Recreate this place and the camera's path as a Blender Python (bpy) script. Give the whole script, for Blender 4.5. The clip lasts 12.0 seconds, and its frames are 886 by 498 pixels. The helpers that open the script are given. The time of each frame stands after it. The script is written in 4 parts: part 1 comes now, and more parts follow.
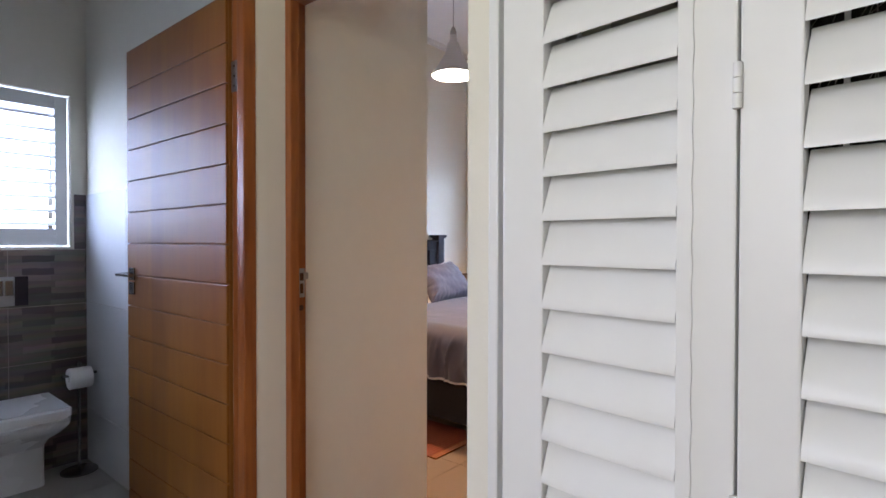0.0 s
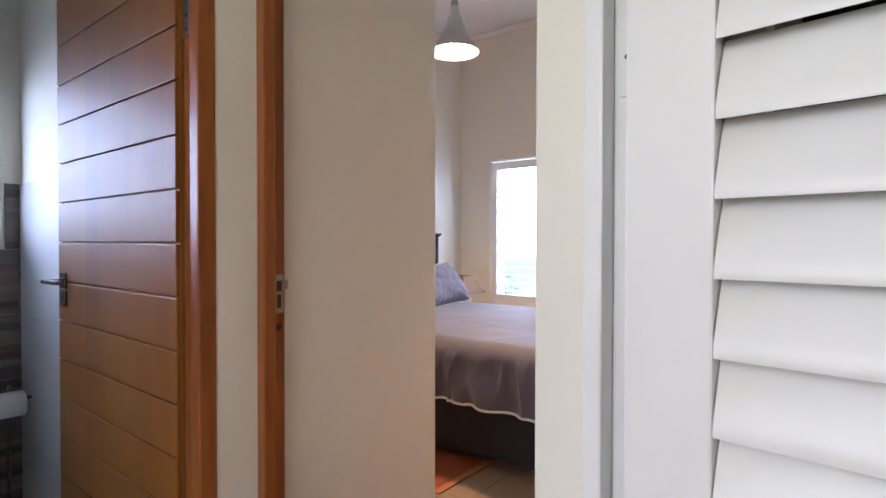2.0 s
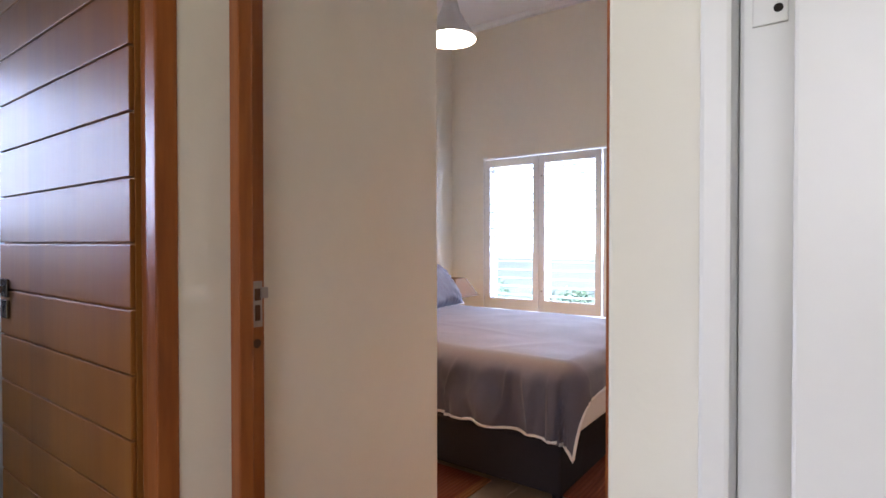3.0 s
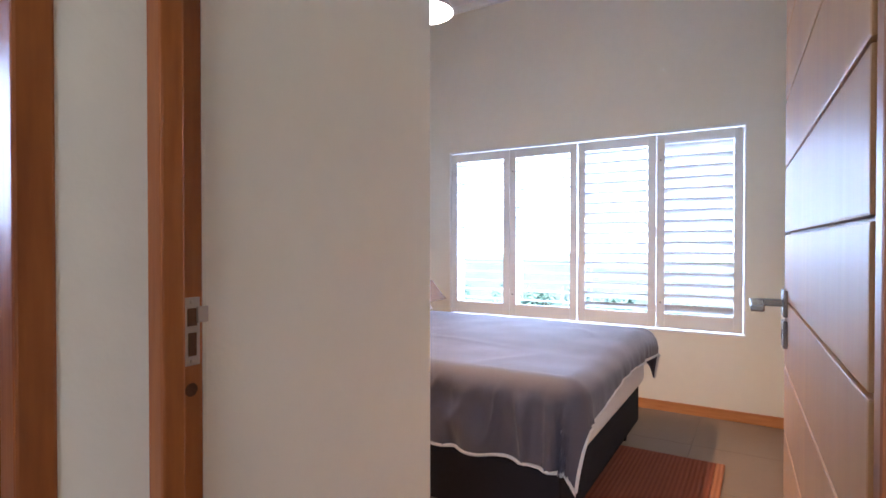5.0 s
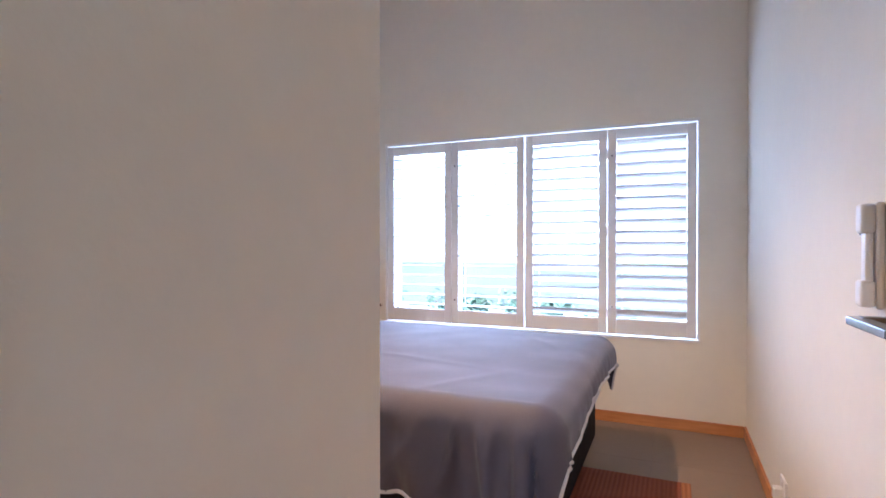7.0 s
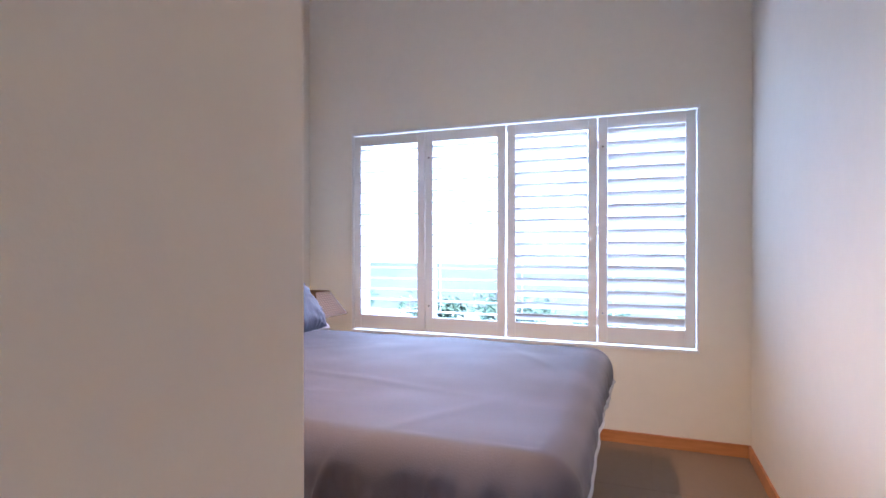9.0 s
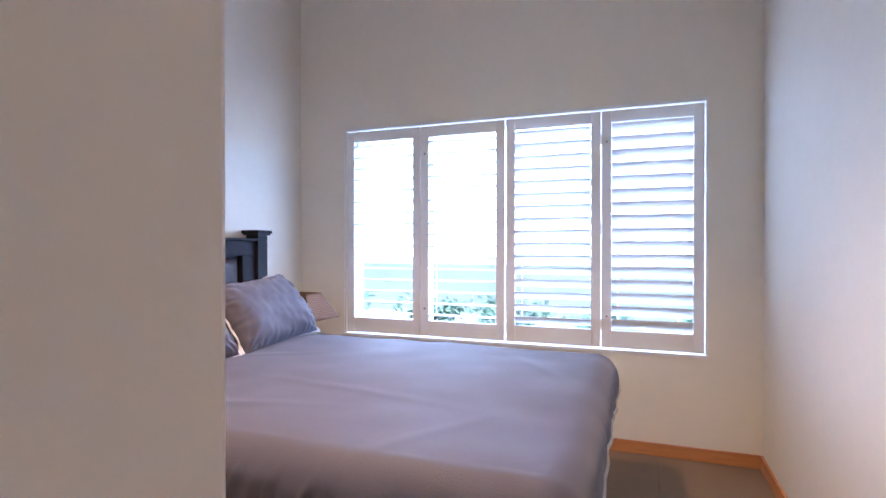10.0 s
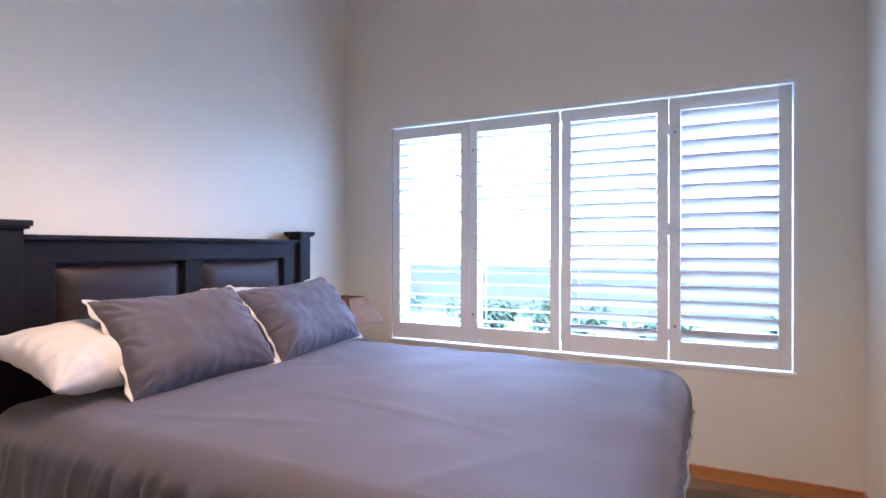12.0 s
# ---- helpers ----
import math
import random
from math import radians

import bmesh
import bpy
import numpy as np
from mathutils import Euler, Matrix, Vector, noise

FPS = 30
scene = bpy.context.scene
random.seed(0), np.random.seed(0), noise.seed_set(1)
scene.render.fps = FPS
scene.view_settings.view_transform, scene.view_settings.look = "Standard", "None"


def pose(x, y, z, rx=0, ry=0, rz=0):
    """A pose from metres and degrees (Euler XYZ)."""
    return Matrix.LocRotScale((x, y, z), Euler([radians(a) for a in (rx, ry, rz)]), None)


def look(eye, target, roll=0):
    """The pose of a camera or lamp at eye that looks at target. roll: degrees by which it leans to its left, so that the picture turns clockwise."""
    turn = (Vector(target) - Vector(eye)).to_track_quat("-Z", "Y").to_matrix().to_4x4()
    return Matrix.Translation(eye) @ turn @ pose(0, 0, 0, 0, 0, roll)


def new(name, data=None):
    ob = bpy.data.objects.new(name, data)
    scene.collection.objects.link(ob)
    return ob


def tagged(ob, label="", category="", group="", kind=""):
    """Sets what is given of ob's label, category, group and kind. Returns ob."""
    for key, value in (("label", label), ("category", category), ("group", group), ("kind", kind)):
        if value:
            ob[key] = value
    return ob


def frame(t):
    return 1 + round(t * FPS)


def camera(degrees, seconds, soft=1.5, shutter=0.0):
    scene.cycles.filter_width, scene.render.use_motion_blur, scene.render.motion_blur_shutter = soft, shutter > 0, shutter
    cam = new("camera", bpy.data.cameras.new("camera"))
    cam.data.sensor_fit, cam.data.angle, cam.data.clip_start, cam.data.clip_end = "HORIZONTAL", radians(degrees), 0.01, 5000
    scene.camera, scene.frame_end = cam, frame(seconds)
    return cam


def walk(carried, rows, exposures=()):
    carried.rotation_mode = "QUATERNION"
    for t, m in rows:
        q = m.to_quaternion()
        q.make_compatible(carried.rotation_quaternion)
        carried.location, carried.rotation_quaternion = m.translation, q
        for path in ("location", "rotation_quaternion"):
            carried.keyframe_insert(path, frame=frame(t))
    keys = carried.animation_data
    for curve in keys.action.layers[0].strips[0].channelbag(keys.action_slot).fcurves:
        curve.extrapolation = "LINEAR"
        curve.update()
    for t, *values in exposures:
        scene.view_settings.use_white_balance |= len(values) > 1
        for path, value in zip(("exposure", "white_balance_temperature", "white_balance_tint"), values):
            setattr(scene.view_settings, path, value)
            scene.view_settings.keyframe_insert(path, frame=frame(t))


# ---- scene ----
# camera and walk
cam = camera(80.1, 12.0, soft=1.6)
PATH = [
    (0, (-0.062, 0.268, 1.222), (-1.341, 1.805, 1.195), 0.1),
    (0.5, (-0.146, 0.326, 1.224), (-1.41, 1.875, 1.193), 0.1),
    (1, (-0.224, 0.391, 1.221), (-1.48, 1.946, 1.19), 0.1),
    (1.5, (-0.319, 0.456, 1.22), (-1.56, 2.025, 1.19), 0.1),
    (2, (-0.414, 0.53, 1.218), (-1.643, 2.107, 1.189), 0.1),
    (2.5, (-0.508, 0.607, 1.215), (-1.72, 2.198, 1.192), 0.0),
    (3.2, (-0.62, 0.686, 1.214), (-1.793, 2.306, 1.188), 0.0),
    (4.8, (-0.855, 0.858, 1.21), (-1.908, 2.558, 1.186), 0.0),
    (5.5, (-0.946, 0.944, 1.207), (-1.921, 2.69, 1.188), 0.0),
    (6, (-1.008, 1.032, 1.203), (-1.918, 2.813, 1.186), 0.0),
    (6.5, (-1.069, 1.111, 1.201), (-1.916, 2.923, 1.184), 0.0),
    (7, (-1.129, 1.202, 1.198), (-1.926, 3.037, 1.185), 0.0),
    (9, (-1.29, 1.569, 1.194), (-1.99, 3.443, 1.184), 0.0),
    (9.5, (-1.316, 1.639, 1.193), (-2.005, 3.517, 1.181), 0.0),
    (10, (-1.3295, 1.714, 1.192), (-2.025, 3.5925, 1.183), 0.0),
    (10.5, (-1.336, 1.769, 1.192), (-2.063, 3.631, 1.183), 0.0),
    (11, (-1.344, 1.818, 1.191), (-2.12, 3.664, 1.185), 0.0),
    (11.5, (-1.361, 1.867, 1.192), (-2.19, 3.685, 1.187), 0.0),
    (12, (-1.373, 1.917, 1.194), (-2.257, 3.711, 1.191), 0.0),
]
EXPOSURES = [(0.0, 1.58, 5880, 20.5), (1.0, 1.69, 5900, 20.8), (2.0, 1.74, 5870, 21.5), (3.0, 1.65, 5950, 22.3), (5.0, 1.80, 5400, 21.3), (6.0, 1.82, 5340, 22), (7.0, 1.69, 5280, 22.5), (9.0, 1.65, 5230, 23.3), (12.0, 1.45, 5050, 22.6)]
walk(cam, [(t, look(eye, target, roll)) for t, eye, target, roll in PATH], EXPOSURES)

# world, sun, large lights
world = bpy.data.worlds.new("world")
scene.world = world
world.use_nodes = True
wn = world.node_tree.nodes
wn.clear()
w_out, w_bg, w_sky = wn.new("ShaderNodeOutputWorld"), wn.new("ShaderNodeBackground"), wn.new("ShaderNodeTexSky")
w_sky.sky_type, w_sky.sun_disc, w_sky.dust_density = "NISHITA", False, 5.0
w_sky.sun_elevation, w_sky.sun_rotation = radians(62), radians(100)
w_bg.inputs["Strength"].default_value = 0.15
world.node_tree.links.new(w_sky.outputs[0], w_bg.inputs[0])
world.node_tree.links.new(w_bg.outputs[0], w_out.inputs[0])


def sun_lamp():
    d = bpy.data.lights.new("sun", "SUN")
    d.energy, d.angle, d.color = 5.0, radians(0.6), (1.0, 0.95, 0.88)
    ob = new("sun", d)
    a, e = radians(100), radians(62)
    way = Vector((math.sin(a) * math.cos(e), math.cos(a) * math.cos(e), math.sin(e)))
    ob.matrix_world = look(way * 40, (0, 0, 0))


def area_light(name, eye, target, w, h, watts, color):
    d = bpy.data.lights.new(name, "AREA")
    d.shape, d.size, d.size_y, d.energy, d.color = "RECTANGLE", w, h, watts, color
    ob = new(name, d)
    ob.matrix_world = look(eye, target)


def bulb_light(name, place, radius, watts, color):
    """A bulb in an opaque shade that throws its light down."""
    d = bpy.data.lights.new(name, "SPOT")
    d.energy, d.shadow_soft_size, d.color = watts, radius, color
    d.spot_size, d.spot_blend = radians(146), 1.0
    new(name, d).location = place


sun_lamp()
area_light("sky_light_bathroom", (-3.72, 0.62, 1.6), (0, 0.62, 1.2), 1.05, 0.75, 10.5, (0.64, 0.76, 1.0))
# Hall fill lamp, added behind the camera in place of unseen daylight.
area_light("fill_light_hall", (-0.50, -1.74, 1.75), (-0.4, 1.2, 1.1), 1.5, 1.2, 9.8, (1.0, 0.97, 0.845))
bulb_light("pendant_bulb_light", (-2.33, 3.10, 2.425), 0.05, 118, (1.0, 0.61, 0.29))


# materials
def material(name, base=(0.8, 0.8, 0.8), rough=0.6, metal=0.0, var=0.06, scale=3.0, bump=0.0, bump_scale=60.0, spec=0.5, coat=0.0, stretch=(1, 1, 1)):
    """Base colour varied at two scales, roughness broken up, with a fine relief."""
    m = bpy.data.materials.new(name)
    m.use_nodes = True
    n, link = m.node_tree.nodes, m.node_tree.links.new
    b = n["Principled BSDF"]
    b.inputs["Metallic"].default_value = metal
    b.inputs["Specular IOR Level"].default_value = spec
    b.inputs["Coat Weight"].default_value = coat
    b.inputs["Coat Roughness"].default_value = 0.15
    co, mp = n.new("ShaderNodeTexCoord"), n.new("ShaderNodeMapping")
    mp.inputs["Scale"].default_value = stretch
    link(co.outputs["Object"], mp.inputs[0])
    big, fine = n.new("ShaderNodeTexNoise"), n.new("ShaderNodeTexNoise")
    big.inputs["Scale"].default_value, fine.inputs["Scale"].default_value = scale, scale * 14
    big.inputs["Detail"].default_value, fine.inputs["Detail"].default_value = 3, 4
    mix = n.new("ShaderNodeMath")
    mix.operation = "MULTIPLY_ADD"
    mix.inputs[1].default_value = 0.35
    ramp = n.new("ShaderNodeValToRGB")
    lo, hi = [c * (1 - var) for c in base], [min(1, c * (1 + var)) for c in base]
    ramp.color_ramp.elements[0].position, ramp.color_ramp.elements[1].position = 0.45, 0.9
    ramp.color_ramp.elements[0].color, ramp.color_ramp.elements[1].color = (*lo, 1), (*hi, 1)
    for t in (big, fine):
        link(mp.outputs[0], t.inputs["Vector"])
    link(fine.outputs["Fac"], mix.inputs[0])
    link(big.outputs["Fac"], mix.inputs[2])
    link(mix.outputs[0], ramp.inputs[0])
    link(ramp.outputs[0], b.inputs["Base Color"])
    rr = n.new("ShaderNodeMapRange")
    rr.inputs["To Min"].default_value, rr.inputs["To Max"].default_value = max(0.02, rough * 0.85), min(1, rough * 1.15)
    link(big.outputs["Fac"], rr.inputs["Value"])
    link(rr.outputs[0], b.inputs["Roughness"])
    if bump:
        bn, bt = n.new("ShaderNodeBump"), n.new("ShaderNodeTexNoise")
        bt.inputs["Scale"].default_value, bt.inputs["Detail"].default_value = bump_scale, 3
        bn.inputs["Strength"].default_value, bn.inputs["Distance"].default_value = bump, 0.01
        link(mp.outputs[0], bt.inputs["Vector"])
        link(bt.outputs["Fac"], bn.inputs["Height"])
        link(bn.outputs[0], b.inputs["Normal"])
    return m


def wood(name, dark, light, rough, axis="X", coat=0.0, ring=1.0, spread=0.25, whole=False):
    """Timber with long grain along an axis, figure that differs from piece to piece, or runs on over the whole leaf."""
    m = bpy.data.materials.new(name)
    m.use_nodes = True
    n, link = m.node_tree.nodes, m.node_tree.links.new
    b = n["Principled BSDF"]
    co, mp, info, add = n.new("ShaderNodeTexCoord"), n.new("ShaderNodeMapping"), n.new("ShaderNodeObjectInfo"), n.new("ShaderNodeVectorMath")
    sc = {"X": (0.9, 9, 9), "Y": (9, 0.9, 9), "Z": (9, 9, 0.9)}[axis]
    mp.inputs["Scale"].default_value = sc
    rnd = n.new("ShaderNodeMath")
    rnd.operation = "MULTIPLY"
    rnd.inputs[1].default_value = 37.0
    link(info.outputs["Random"], rnd.inputs[0])
    geo = n.new("ShaderNodeNewGeometry")
    link(geo.outputs["Position"] if whole else co.outputs["Object"], mp.inputs[0])
    link(mp.outputs[0], add.inputs[0])
    if not whole:
        link(rnd.outputs[0], add.inputs[1])
    figure, grain = n.new("ShaderNodeTexNoise"), n.new("ShaderNodeTexNoise")
    figure.inputs["Scale"].default_value, figure.inputs["Detail"].default_value, figure.inputs["Distortion"].default_value = ring, 3, 1.2
    grain.inputs["Scale"].default_value, grain.inputs["Detail"].default_value = ring * 9, 5
    for t in (figure, grain):
        link(add.outputs[0], t.inputs["Vector"])
    mix = n.new("ShaderNodeMath")
    mix.operation = "MULTIPLY_ADD"
    mix.inputs[1].default_value = 0.22 if whole else 0.4
    link(grain.outputs["Fac"], mix.inputs[0])
    link(figure.outputs["Fac"], mix.inputs[2])
    ramp = n.new("ShaderNodeValToRGB")
    ramp.color_ramp.elements[0].position, ramp.color_ramp.elements[1].position = 0.7 - spread, 0.7 + spread
    ramp.color_ramp.elements[0].color, ramp.color_ramp.elements[1].color = (*dark, 1), (*light, 1)
    link(mix.outputs[0], ramp.inputs[0])
    vor, knot, kmix = n.new("ShaderNodeTexVoronoi"), n.new("ShaderNodeMapRange"), n.new("ShaderNodeMix")
    vor.inputs["Scale"].default_value = 0.55
    link(add.outputs[0], vor.inputs["Vector"])
    knot.inputs["From Min"].default_value, knot.inputs["From Max"].default_value = 0.02, 0.10
    knot.inputs["To Min"].default_value, knot.inputs["To Max"].default_value = 0.30, 1.0
    link(vor.outputs["Distance"], knot.inputs["Value"])
    kmix.data_type, kmix.blend_type = "RGBA", "MULTIPLY"
    kmix.inputs["Factor"].default_value = 1.0
    link(ramp.outputs[0], kmix.inputs["A"])
    link(knot.outputs[0], kmix.inputs["B"])
    tone = n.new("ShaderNodeHueSaturation")
    tv = n.new("ShaderNodeMapRange")
    tv.inputs["To Min"].default_value, tv.inputs["To Max"].default_value = 0.85, 1.12
    if not whole:
        link(info.outputs["Random"], tv.inputs["Value"])
        link(tv.outputs[0], tone.inputs["Value"])
    link(kmix.outputs["Result"], tone.inputs["Color"])
    link(tone.outputs[0], b.inputs["Base Color"])
    rr = n.new("ShaderNodeMapRange")
    rr.inputs["To Min"].default_value, rr.inputs["To Max"].default_value = rough * 0.8, rough * 1.3
    link(figure.outputs["Fac"], rr.inputs["Value"])
    link(rr.outputs[0], b.inputs["Roughness"])
    b.inputs["Coat Weight"].default_value, b.inputs["Coat Roughness"].default_value = coat, 0.2
    b.inputs["Specular IOR Level"].default_value = 0.28 if whole else 0.5
    bn = n.new("ShaderNodeBump")
    bn.inputs["Strength"].default_value, bn.inputs["Distance"].default_value = 0.12, 0.004
    link(grain.outputs["Fac"], bn.inputs["Height"])
    link(bn.outputs[0], b.inputs["Normal"])
    if whole:
        ripple = n.new("ShaderNodeBump")
        ripple.inputs["Strength"].default_value, ripple.inputs["Distance"].default_value = 0.10, 0.012
        link(figure.outputs["Fac"], ripple.inputs["Height"])
        link(ripple.outputs[0], b.inputs["Coat Normal"])
    return m


def glass(name):
    m = bpy.data.materials.new(name)
    m.use_nodes = True
    b = m.node_tree.nodes["Principled BSDF"]
    b.inputs["Transmission Weight"].default_value, b.inputs["Roughness"].default_value, b.inputs["IOR"].default_value = 1.0, 0.0, 1.02
    return m


def glowing(name, color, strength):
    m = bpy.data.materials.new(name)
    m.use_nodes = True
    b = m.node_tree.nodes["Principled BSDF"]
    b.inputs["Base Color"].default_value = (0.8, 0.8, 0.8, 1)
    b.inputs["Emission Color"].default_value, b.inputs["Emission Strength"].default_value = (*color, 1), strength
    return m


def tile_streaks(name):
    """Ledgestone-look ceramic: short stacked strips in browns and greys."""
    m = bpy.data.materials.new(name)
    m.use_nodes = True
    n, link = m.node_tree.nodes, m.node_tree.links.new
    b = n["Principled BSDF"]
    co, mp, br = n.new("ShaderNodeTexCoord"), n.new("ShaderNodeMapping"), n.new("ShaderNodeTexBrick")
    mp.inputs["Rotation"].default_value = (radians(90), 0, radians(90))
    mp.vector_type = "TEXTURE"
    br.inputs["Scale"].default_value = 1.0
    br.inputs["Brick Width"].default_value, br.inputs["Row Height"].default_value = 0.14, 0.034
    br.inputs["Mortar Size"].default_value = 0.0005
    br.inputs["Mortar Smooth"].default_value = 1.0
    br.inputs["Color1"].default_value, br.inputs["Color2"].default_value = (0.26, 0.20, 0.165, 1), (0.085, 0.065, 0.056, 1)
    br.inputs["Mortar"].default_value = (0.13, 0.10, 0.085, 1)
    br.offset, br.squash = 0.37, 1.4
    no = n.new("ShaderNodeTexNoise")
    no.inputs["Scale"].default_value, no.inputs["Detail"].default_value = 7, 4
    st = n.new("ShaderNodeMapping")
    st.inputs["Scale"].default_value = (1, 0.35, 4)
    mx = n.new("ShaderNodeMix")
    mx.data_type, mx.blend_type = "RGBA", "OVERLAY"
    mx.inputs["Factor"].default_value = 0.6
    link(co.outputs["Object"], mp.inputs[0])
    link(co.outputs["Object"], st.inputs[0])
    wob, sca, sm = n.new("ShaderNodeTexNoise"), n.new("ShaderNodeVectorMath"), n.new("ShaderNodeVectorMath")
    wob.inputs["Scale"].default_value, wob.inputs["Detail"].default_value = 9, 3
    sca.operation, sca.inputs["Scale"].default_value = "SCALE", 0.02
    link(mp.outputs[0], wob.inputs["Vector"])
    link(wob.outputs["Color"], sca.inputs[0])
    link(mp.outputs[0], sm.inputs[0])
    link(sca.outputs[0], sm.inputs[1])
    link(sm.outputs[0], br.inputs["Vector"])
    link(st.outputs[0], no.inputs["Vector"])
    link(br.outputs["Color"], mx.inputs["A"])
    link(no.outputs["Color"], mx.inputs["B"])
    hs = n.new("ShaderNodeHueSaturation")
    hs.inputs["Saturation"].default_value = 0.8
    link(mx.outputs["Result"], hs.inputs["Color"])
    link(hs.outputs[0], b.inputs["Base Color"])
    b.inputs["Roughness"].default_value = 0.4
    bn = n.new("ShaderNodeBump")
    bn.inputs["Strength"].default_value, bn.inputs["Distance"].default_value = 0.15, 0.002
    link(br.outputs["Fac"], bn.inputs["Height"])
    bn.invert = True
    link(bn.outputs[0], b.inputs["Normal"])
    return m


def woven(name, c1, c2, cell, rough=0.85, slant="X"):
    """Basket or rug weave at a real cell size."""
    m = bpy.data.materials.new(name)
    m.use_nodes = True
    n, link = m.node_tree.nodes, m.node_tree.links.new
    b = n["Principled BSDF"]
    co, wa, wb, no = n.new("ShaderNodeTexCoord"), n.new("ShaderNodeTexWave"), n.new("ShaderNodeTexWave"), n.new("ShaderNodeTexNoise")
    wa.bands_direction, wb.bands_direction = slant, "Z"
    for w in (wa, wb):
        w.inputs["Scale"].default_value, w.inputs["Distortion"].default_value = 0.314 / cell, 0.4
        link(co.outputs["Object"], w.inputs["Vector"])
    mu = n.new("ShaderNodeMath")
    mu.operation = "MULTIPLY"
    link(wa.outputs["Fac"], mu.inputs[0])
    link(wb.outputs["Fac"], mu.inputs[1])
    no.inputs["Scale"].default_value = 20
    ad = n.new("ShaderNodeMath")
    ad.operation = "MULTIPLY_ADD"
    ad.inputs[1].default_value = 0.5
    link(no.outputs["Fac"], ad.inputs[0])
    link(mu.outputs[0], ad.inputs[2])
    rp = n.new("ShaderNodeValToRGB")
    rp.color_ramp.elements[0].color, rp.color_ramp.elements[1].color = (*c1, 1), (*c2, 1)
    link(ad.outputs[0], rp.inputs[0])
    link(rp.outputs[0], b.inputs["Base Color"])
    b.inputs["Roughness"].default_value = rough
    bn = n.new("ShaderNodeBump")
    bn.inputs["Strength"].default_value, bn.inputs["Distance"].default_value = 0.6, 0.004
    link(mu.outputs[0], bn.inputs["Height"])
    link(bn.outputs[0], b.inputs["Normal"])
    return m


PLASTER = material("cream_plaster", (0.82, 0.785, 0.675), 0.75, var=0.03, scale=1.3, bump=0.05, bump_scale=90)
CEILING = material("ceiling_paint", (0.88, 0.88, 0.88), 0.8, var=0.02, bump=0.05)
SHUTTER = material("white_lacquer", (0.83, 0.83, 0.81), 0.32, var=0.02, scale=2, bump=0.02, bump_scale=40)
DOORWOOD = wood("varnished_door_wood", (0.19, 0.064, 0.009), (0.39, 0.155, 0.025), 0.45, "Z", coat=0.09, ring=0.45, spread=0.38, whole=True)
DOORWOOD_PALE = wood("pale_varnished_door_wood", (0.44, 0.225, 0.09), (0.66, 0.40, 0.185), 0.42, "Z", coat=0.20, ring=0.45, spread=0.38, whole=True)
FRAMEWOOD = wood("door_frame_wood", (0.20, 0.048, 0.008), (0.43, 0.140, 0.028), 0.34, "Z", coat=0.35, ring=1.0)
SKIRTWOOD = wood("skirting_wood", (0.40, 0.145, 0.04), (0.64, 0.285, 0.09), 0.4, "X", coat=0.2)
CHROME = material("satin_chrome", (0.26, 0.255, 0.255), 0.22, metal=1.0, var=0.05)
STEEL = material("brushed_steel", (0.42, 0.41, 0.40), 0.38, metal=1.0, var=0.08)
FLOORTILE = material("beige_floor_tile", (0.245, 0.176, 0.122), 0.6, var=0.06, scale=2.2, bump=0.02, spec=0.3)
TILEGROUT = material("beige_wall_grout", (0.42, 0.37, 0.32), 0.9, var=0.1, scale=6)
PAVING = material("grey_bounce_paving", (0.56, 0.61, 0.64), 0.85, var=0.12, scale=1.5, bump=0.2)
GROUT = material("grout", (0.235, 0.17, 0.12), 0.9, var=0.1, scale=6)
BATHFLOOR = material("grey_floor_tile", (0.36, 0.34, 0.31), 0.5, var=0.07, scale=2.5)
BATHTILE = material("light_grey_glazed_tile", (0.60, 0.60, 0.60), 0.44, var=0.04, scale=1.5)
LEDGE = tile_streaks("ledgestone_tile")
CERAMIC = material("white_ceramic", (0.80, 0.80, 0.79), 0.28, var=0.01)
BLACKWOOD = material("black_stained_wood", (0.012, 0.011, 0.015), 0.5, var=0.2, scale=4, bump=0.03, spec=0.14)
LEATHER = material("dark_brown_leather", (0.020, 0.011, 0.012), 0.42, var=0.15, bump=0.25, bump_scale=180)
DUVET = material("grey_mauve_cotton", (0.080, 0.073, 0.097), 0.64, var=0.06, scale=5, bump=0.12, bump_scale=220, spec=0.34)
DUVET.node_tree.nodes["Principled BSDF"].inputs["Sheen Weight"].default_value = 0.18
COTTON = material("white_cotton", (0.64, 0.62, 0.60), 0.95, var=0.03, scale=4, bump=0.15, bump_scale=160, spec=0.2)
BLACKCLOTH = material("black_base_fabric", (0.016, 0.015, 0.020), 0.9, var=0.15, bump=0.2, bump_scale=250, spec=0.2)
WICKER = woven("natural_wicker", (0.10, 0.050, 0.022), (0.33, 0.185, 0.09), 0.013, slant="DIAGONAL")
RUG = woven("rust_red_rug", (0.19, 0.041, 0.017), (0.25, 0.062, 0.025), 0.022, 0.95)
RUGEDGE = woven("orange_rug_border", (0.26, 0.085, 0.03), (0.40, 0.15, 0.055), 0.022, 0.95)
SHADE = material("matt_grey_metal_shade", (0.55, 0.54, 0.53), 0.5, var=0.04)
SHADE_IN = glowing("lit_shade_inside", (1.0, 0.93, 0.80), 3.0)
BULB = glowing("lit_bulb", (1.0, 0.86, 0.62), 18.0)
CORD = material("grey_cord", (0.30, 0.30, 0.30), 0.6)
WHITEPLASTIC = material("white_plastic", (0.82, 0.82, 0.80), 0.35, var=0.02)
# Dark brown for the strike plate slots and the bolt hole.
BORE = material("dark_wood_recess", (0.10, 0.045, 0.022), 0.8, var=0.3, scale=20)
